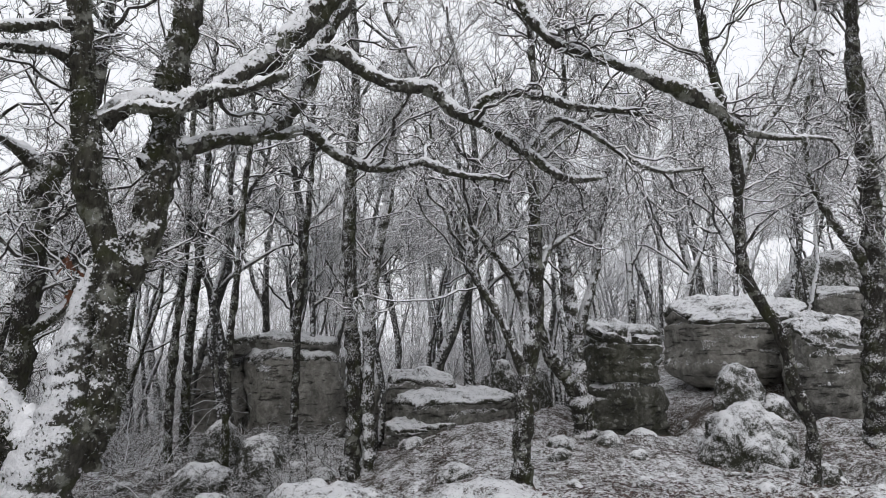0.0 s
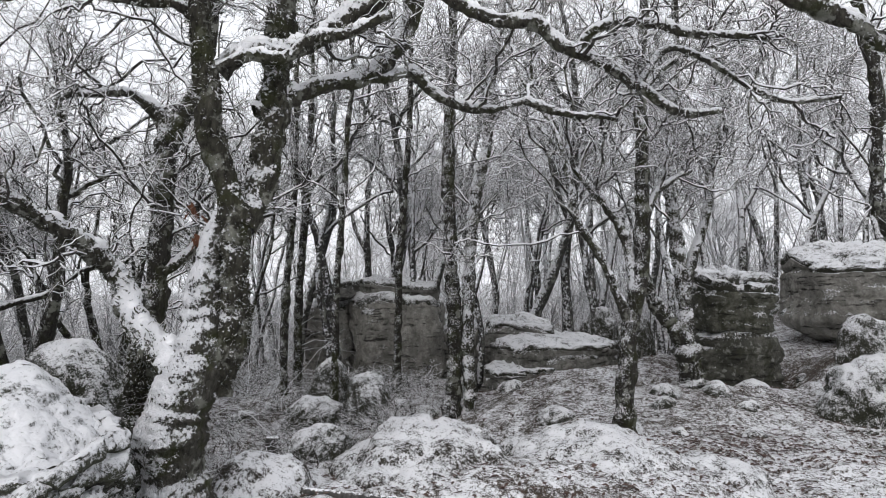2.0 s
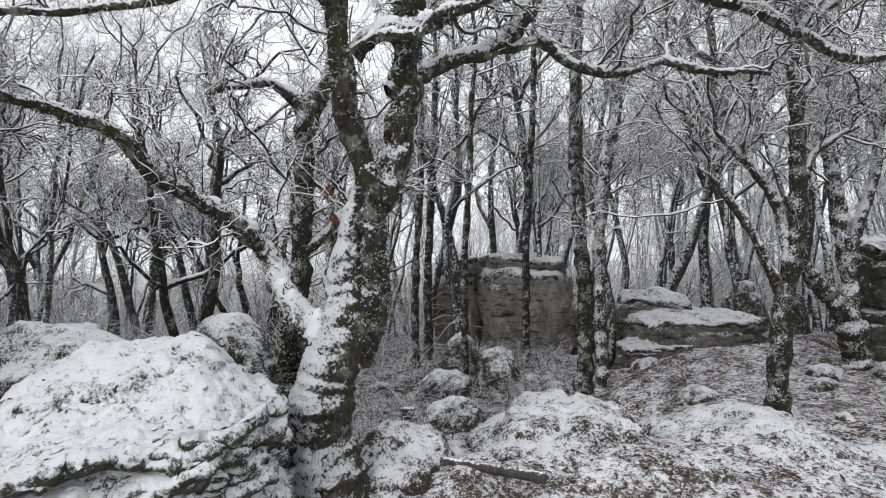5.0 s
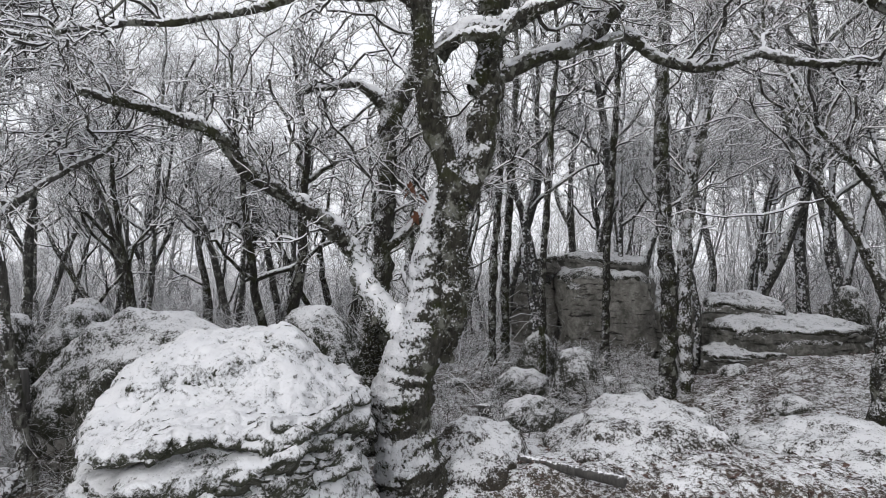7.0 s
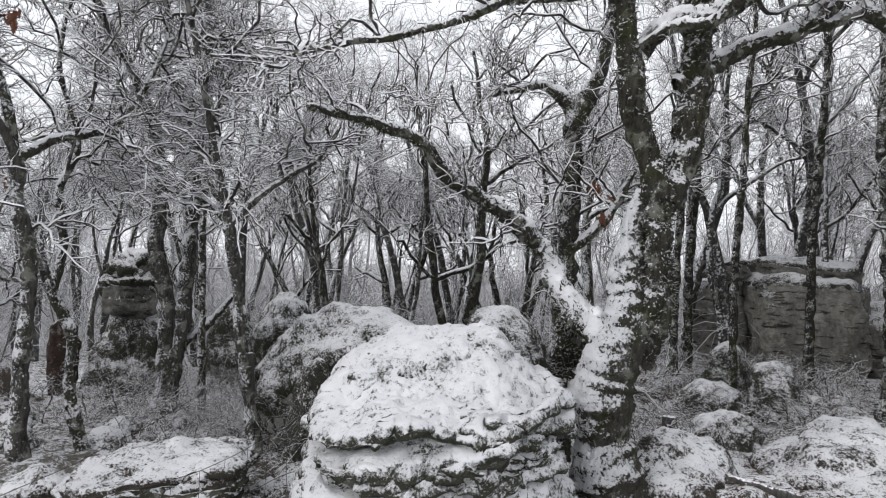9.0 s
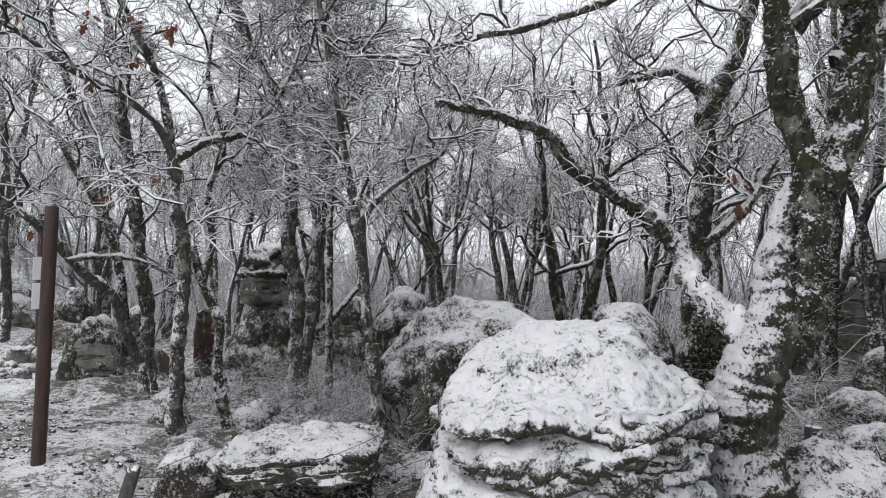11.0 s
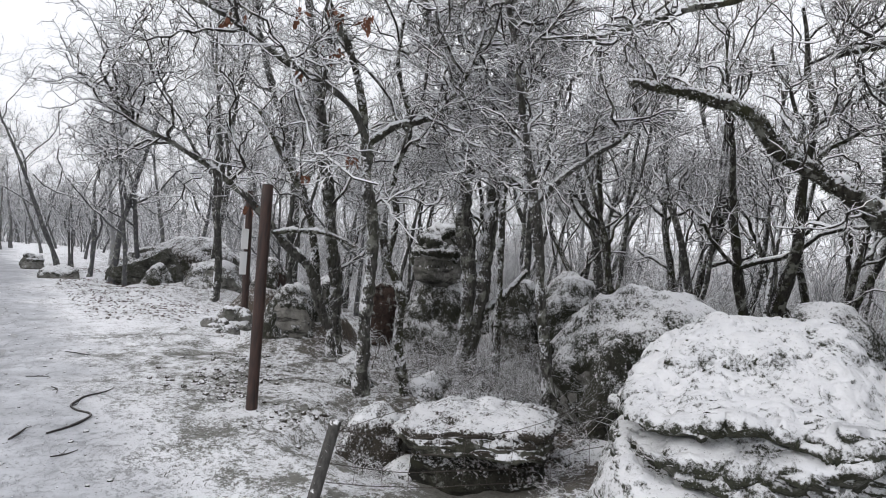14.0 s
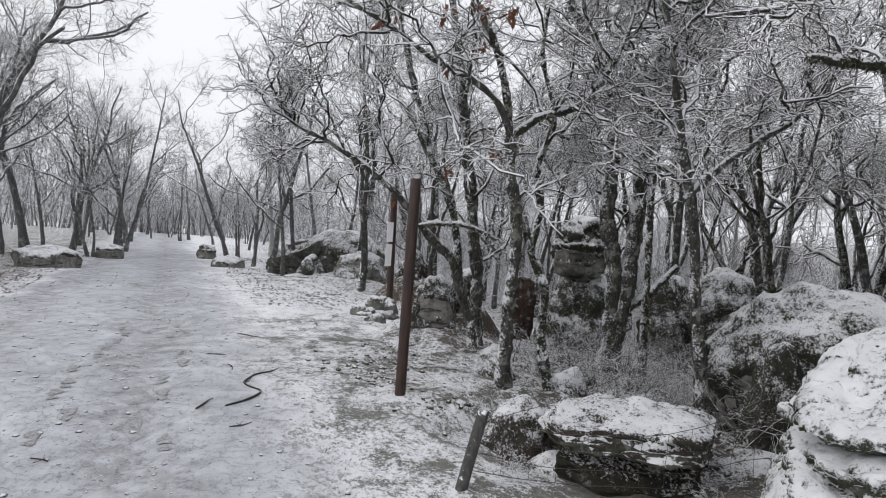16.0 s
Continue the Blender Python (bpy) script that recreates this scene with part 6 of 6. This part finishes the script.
HEATHER = [shrub(360 + n, 0.15, 0.17, 26, "low dark heather clump speckled with snow", 0.0, None, 0.6, True, 0.4) for n in range(3)]
scatter(HEATHER, ((-3.72, 1.93), (-3.62, 2.08), (-4.42, 1.12), (-4.62, 1.25), (-4.05, 2.25), (-4.30, 2.15), (-5.25, 1.25), (-5.60, 1.35), (-5.35, 0.95), (-6.5, 2.3), (-6.9, 2.25), (-6.2, 2.9), (-6.55, 3.1), (-7.1, 2.9),
                  (-3.5, 1.75), (-4.85, 1.75), (-5.0, 2.15), (-3.85, 0.75), (-4.1, 0.9), (-7.3, 1.45), (-5.7, 1.7), (-1.75, 3.75), (-2.45, 3.15), (-2.9, 4.1), (-4.0, 3.6), (-5.3, 3.6), (-1.95, 2.95), (-5.55, 0.85), (-5.62, 1.62), (-7.15, 1.3), (-7.4, 1.1), (-6.75, 2.45), (-6.9, 2.85), (-4.9, 2.7), (-4.65, 2.4), (-6.1, 1.6), (-5.9, 2.2), (-4.75, 1.15), (-4.2, 0.75)), 31, 0.7, 1.2)


def tuft_bed(name, count, spots_of, seed, size, mat, label):
    """Many short blades in one bed of grass and moss."""
    rng = np.random.default_rng(seed)
    x, y = spots_of(rng, count)
    z = height(x, y)
    foot = np.stack([x, y, z - 0.01], -1)
    way = rng.normal(size=(count, 3)) * (0.6, 0.6, 0.2) + (0, 0, 0.8)
    way /= np.linalg.norm(way, axis=1, keepdims=True)
    tall = size * (0.5 + rng.random((count, 1)))
    mid = foot + way * tall * 0.6
    tip = mid + (way + rng.normal(size=way.shape) * 0.4 - (0, 0, 0.4)) * tall * 0.5
    v, f = tubes(np.stack([foot, mid, tip], 1), np.tile((0.0024, 0.002, 0.0008), (count, 1)), 3)
    tagged(new(name, mesh_of(name, v, f, mat)), label, "grass", kind="stuff")


def verge(rng, n):
    c = rng.uniform((-9.5, -0.6), (0.5, 3.4), (n // 60 + 1, 2))
    c = c[rng.integers(len(c), size=n)] + rng.normal(size=(n, 2)) * 0.14
    s = track_side(c[:, 0], c[:, 1])
    c[s < 0.25] += (0.2, 1.3)
    return c[:, 0], c[:, 1]


def wood_floor(rng, n):
    c = rng.uniform((-7, 2.5), (6.5, 11), (n // 45 + 1, 2))
    c = c[rng.integers(len(c), size=n)] + rng.normal(size=(n, 2)) * 0.2
    return c[:, 0], c[:, 1]


tuft_bed("grass", 4500, verge, 41, 0.022, GRASS, "short winter grass poking through the snow")
tuft_bed("grass", 5000, wood_floor, 42, 0.035, GRASS, "tufts of dead grass and moss on the wood floor")


def leaf_bed(name, count, spots_of, seed, size, mat, label, lift=0.012):
    """Fallen oak leaves, each a small curled blade."""
    rng = np.random.default_rng(seed)
    x, y = spots_of(rng, count)
    c = np.stack([x, y, height(x, y) + lift], -1)
    a = rng.uniform(0, 2 * math.pi, count)
    u = np.stack([np.cos(a), np.sin(a), rng.normal(size=count) * 0.2], -1) * size * (0.6 + 0.7 * rng.random((count, 1)))
    w = np.stack([-np.sin(a), np.cos(a), rng.normal(size=count) * 0.25], -1) * size * 0.5
    curl = np.array((0, 0, 0.25)) * size
    v = np.stack([c - u, c - u * 0.2 + w + curl, c + u, c - u * 0.2 - w + curl, c], 1).reshape(-1, 3)
    i = np.arange(count)[:, None] * 5
    f = np.concatenate([i + np.array(t) for t in ((0, 3, 4), (3, 2, 4), (2, 1, 4), (1, 0, 4))])
    tagged(new(name, mesh_of(name, v, f, mat, False)), label, "leaves", kind="stuff")


def leafy(rng, n):
    c = rng.uniform((-1.5, 3.0), (6.5, 11), (n // 70 + 1, 2))
    c = c[rng.integers(len(c), size=n)] + rng.normal(size=(n, 2)) * 0.3
    return c[:, 0], c[:, 1]


def far_verge(rng, n):
    t = rng.uniform(6, 17, n)
    s = np.where(rng.random(n) < 0.6, rng.uniform(-5.5, -2.6, n), rng.uniform(0.6, 2.6, n))
    return -3.7 - 0.97 * t - 0.24 * s, -0.6 - 0.24 * t + 0.97 * s


def on_track(rng, n):
    t, s = rng.uniform(-1, 12, n), rng.uniform(-3.2, 0.4, n)
    return -3.7 - 0.97 * t - 0.24 * s, -0.6 - 0.24 * t + 0.97 * s


leaf_bed("leaf_litter", 10000, leafy, 51, 0.026, LITTER, "brown fallen oak leaves scattered on thin snow")
leaf_bed("leaf_litter", 4500, wood_floor, 52, 0.026, LITTER, "dark fallen leaves among snow patches")
leaf_bed("leaf_litter", 3600, far_verge, 53, 0.032, LITTER, "brown leaf litter along the verges")


def gravel(count, seed):
    rng = np.random.default_rng(seed)
    x, y = on_track(rng, count)
    size = 0.0035 + 0.011 * rng.random((count, 1, 1)) ** 4
    c = np.stack([x, y, height(x, y)], -1)[:, None, :]
    cube = np.array([(a, b, d) for a in (-1, 1) for b in (-1, 1) for d in (-1, 1)], float)
    v = c + cube[None] * size * (0.7 + 0.6 * rng.random((count, 8, 3))) * (1, 1, 0.6)
    q = np.array(((0, 1, 3, 2), (4, 6, 7, 5), (0, 4, 5, 1), (2, 3, 7, 6), (0, 2, 6, 4), (1, 5, 7, 3)))
    f = (np.arange(count)[:, None, None] * 8 + q[None]).reshape(-1, 4)
    tagged(new("gravel", mesh_of("gravel", v.reshape(-1, 3), f, STONE_MOSS)), "small dark stones scattered on the snowy track", "gravel", kind="stuff")


gravel(2600, 61)


def fallen_twig(rows, seed, label, shoots=4):
    a = np.array(rows, float)
    a[:, 2] = height(a[:, 0], a[:, 1]) + 0.014
    p, r = refine(a[:, :3], a[:, 3] * 0.75, 40, 0.03, seed)
    p[:, 2] = height(p[:, 0], p[:, 1]) + 0.008
    ob = thing("fallen_branch", label, "branch", tuple(a[0, :3]))
    rng = np.random.default_rng(seed)
    q, qr = sprout(rng, p[None], r[None], shoots, 0.3, 0.09, 0.004, 4, 0.3, 0.0, 0.6)
    q[:, :, 2] = np.maximum(q[:, :, 2], a[:, 2].min())
    v, f = joined([tubes(p[None], r[None], 6), tubes(q, qr, 4)])
    part("stem", mesh_of("stem", v - a[0, :3], f, WET_WOOD), ob)


WET_WOOD = plain("wet_dark_wood", (0.015, 0.013, 0.012), (0.05, 0.043, 0.038), 40, 0.6, 1.1, 1.4)
fallen_twig([(-4.79, -1.08, 0, 0.008), (-4.94, -0.95, 0, 0.011), (-5.12, -0.89, 0, 0.011), (-5.24, -1.0, 0, 0.010), (-5.36, -1.05, 0, 0.010), (-5.51, -1.01, 0, 0.009), (-5.72, -0.87, 0, 0.007), (-5.86, -0.84, 0, 0.004)], 71, "dark wet crooked branch lying on the track")
fallen_twig([(-4.72, -1.26, 0, 0.007), (-4.82, -1.23, 0, 0.009), (-4.91, -1.20, 0, 0.005)], 72, "short dark stick lying on the track", 1)
fallen_twig([(-4.3, 2.1, 0, 0.02), (-4.5, 2.3, 0, 0.022), (-4.9, 2.35, 0, 0.018), (-5.2, 2.2, 0, 0.012)], 73, "fallen crooked branch among the stems")


def clods(count, seed):
    """Dark turf clods turned up beside the post."""
    rng = np.random.default_rng(seed)
    c = np.array(((-6.0, -0.05), (-6.4, 0.15), (-5.6, 0.1), (-6.2, 0.45), (-5.0, 0.45), (-7.0, 0.4)))[rng.integers(6, size=count)] + rng.normal(size=(count, 2)) * 0.19
    u, faces = BALLS[2]
    size = 0.006 + 0.020 * rng.random((count, 1, 1)) ** 3
    at = np.c_[c, height(c[:, 0], c[:, 1])][:, None, :]
    v = at + u[None] * size * (0.7 + 0.6 * rng.random((count, len(u), 1))) * (1.2, 1, 0.75)
    f = (np.arange(count)[:, None, None] * len(u) + faces[None]).reshape(-1, 3)
    tagged(new("turf_clods", mesh_of("turf_clods", v.reshape(-1, 3), f, CLOD)), "dark crumbled turf clods dusted with snow", "soil", kind="stuff")


CLOD = plain("dark_turf", (0.018, 0.015, 0.012), (0.07, 0.06, 0.045), 30, 0.95, 0.75, 1.0)
clods(420, 93)
for n, (x, y, turn, long) in enumerate(((-5.9, -1.25, 20, 0.22), (-6.3, -1.5, 80, 0.18), (-7.4, -1.4, 50, 0.3), (-4.4, -1.0, 130, 0.14), (-8.3, -0.6, 10, 0.35), (-3.9, -1.9, 70, 0.12), (-7.0, -0.35, 160, 0.2))):
    dx, dy = math.cos(radians(turn)) * long, math.sin(radians(turn)) * long
    fallen_twig([(x, y, 0, 0.005), (x + dx * 0.4, y + dy * 0.4 + 0.02, 0, 0.006), (x + dx, y + dy, 0, 0.003)], 740 + n, "thin dark stick lying on wet snow", 2)


def cut_log():
    a, b = np.array((-1.63, 3.89)), np.array((-0.86, 3.77))
    z = max(float(height(*a)), float(height(*b))) + 0.03
    k = 18
    p = np.c_[a + (b - a) * np.linspace(0, 1, k)[:, None], np.full(k, z)]
    r = np.linspace(0.024, 0.036, k)
    p = np.r_[p[:1], p, p[-1:]]
    r = np.r_[0.001, r, 0.001]
    ob = thing("cut_log", "weathered grey cut log lying on the snow", "log", tuple(p[0]))
    v, f = tubes(p[None], r[None], 12)
    part("trunk", mesh_of("trunk", v - p[0], f, OLD_WOOD), ob)


cut_log()


def oak_leaves(place, seed, count=5):
    """A withered cluster of lobed oak leaves still hanging on a twig."""
    rng = np.random.default_rng(seed)
    ob = thing("leaf_cluster", "withered rust-brown oak leaves hanging on a twig", "leaves", place, "hanging oak leaves")
    outline = [(0, 0)] + [(0.012 * k, (0.012 + 0.010 * (k % 2)) * (1 - abs(k - 3.2) / 6)) for k in range(1, 7)] + [(0.085, 0)]
    ring = outline + [(x, -y) for x, y in reversed(outline[1:-1])]
    for n in range(count):
        base = np.array([(x, y, 0.25 * abs(y)) for x, y in ring])
        v = np.r_[base, [(0.045, 0, 0)]]
        turn = np.array(Euler((rng.uniform(-1, 1), rng.uniform(0.3, 1.6), rng.uniform(0, 6.28))).to_matrix())
        v = v @ turn.T * rng.uniform(0.9, 1.5) + rng.normal(size=3) * 0.035
        f = [(i, (i + 1) % len(ring), len(ring)) for i in range(len(ring))]
        part("leaf", mesh_of("leaf", v, np.array(f), LEAF), ob)


LEAVES = ((-5.46, 0.35, 3.11), (-5.51, 0.66, 3.15), (-5.56, 0.92, 3.17), (-5.5, 0.58, 2.84), (-5.53, 0.35, 2.65), (-5.44, -0.12, 2.94), (-6.82, 0.2, 1.53), (-5.7, 0.91, 2.02),
          (-5.65, 0.66, 3.2), (-5.72, 0.92, 3.2), (-3.51, 5.64, 2.39), (-3.48, 5.68, 2.05), (-3.08, 4.98, 2.28), (-3.09, 4.99, 2.01), (-7.12, 0.74, 1.92))
for n, spot in enumerate(LEAVES):
    oak_leaves(spot, 400 + n)


def footprints():
    """Trodden prints where the snow is pressed to dark slush."""
    m, n, l, b = material("pressed_slush")
    up, pos = upness(n, l)
    l.new(ramp(n, l, noise_node(n, l, 60, 4, 0.7, pos), [(0.35, (0.13, 0.13, 0.133)), (0.65, (0.42, 0.425, 0.44))]), b.inputs["Base Color"])
    b.inputs["Roughness"].default_value = 0.4
    steps = ((-4.23, -2.03), (-4.62, -2.0), (-5.27, -2.26), (-5.01, -2.24), (-5.7, -2.39), (-6.24, -2.39), (-6.56, -2.44), (-6.9, -2.46), (-7.27, -2.5), (-5.49, -1.67), (-5.99, -1.64), (-4.22, -1.33),
             (-4.49, -1.57), (-7.29, -2.06), (-7.83, -2.13), (-8.42, -2.05), (-6.45, -1.77), (-11.47, -3.54), (-7.49, -1.95), (-5.1, -1.57), (-8.92, -2.74), (-9.45, -2.53), (-7.6, -2.64))
    for k, (x, y) in enumerate(steps):
        ob = thing("footprint", "boot print pressed into wet snow", "footprint", (x, y, float(height(x, y))), "footprints")
        for name, dx, rx, ry in (("sole", 0.0, 0.075, 0.042), ("heel", 0.13, 0.040, 0.034)):
            a = np.arange(16) * 2 * math.pi / 16
            way = np.array((-0.97, -0.24)), np.array((0.24, -0.97))
            wear = 1 + 0.22 * np.sin(3 * a + 2.1 * k) + 0.12 * np.sin(5 * a + k)
            px = (dx + rx * wear * np.cos(a))[:, None] * way[0] * -1 + (ry * wear * np.sin(a))[:, None] * way[1] * (1 if k % 2 else -1)
            rim = np.c_[px, height(x + px[:, 0], y + px[:, 1]) - height(x, y) + 0.006]
            mid = rim.mean(0) - (0, 0, 0.001)
            v = np.r_[rim, [mid]]
            f = np.array([(i, (i + 1) % 16, 16) for i in range(16)])
            part(name, mesh_of(name, v, f, m), ob)


footprints()

# low stones half sunk in the snow of the wood floor
sunk = np.random.default_rng(91)
for n in range(70):
    x, y = (sunk.uniform(-7.2, -3.4), sunk.uniform(0.9, 3.8)) if n < 30 else (sunk.uniform(-4.5, 5.5), sunk.uniform(6.3, 10.6))
    s = sunk.uniform(0.12, 0.40)
    rock("low_stone", (x, y, float(height(x, y)) + s * 0.10), (s * 1.4, s, s * 0.42), sunk.uniform(0, 180), 700 + n, "round", "small mossy stone half sunk in snow", sub=3, snow=0.03)

# heap of field stones at the foot of the far post
heap = np.random.default_rng(88)
for n in range(28):
    x, y = -9.55 + heap.normal() * 0.28, 0.22 + heap.normal() * 0.16
    s = heap.uniform(0.12, 0.27)
    rock("field_stone", (x, y, float(height(x, y)) + s * 0.18 + 0.22 * max(0, 1 - abs(x + 9.55) * 3) * (n % 2)), (s * 1.5, s, s * 0.5), heap.uniform(0, 180), 500 + n, "round", "grey field stone in a low heap", sub=3, snow=0.006)
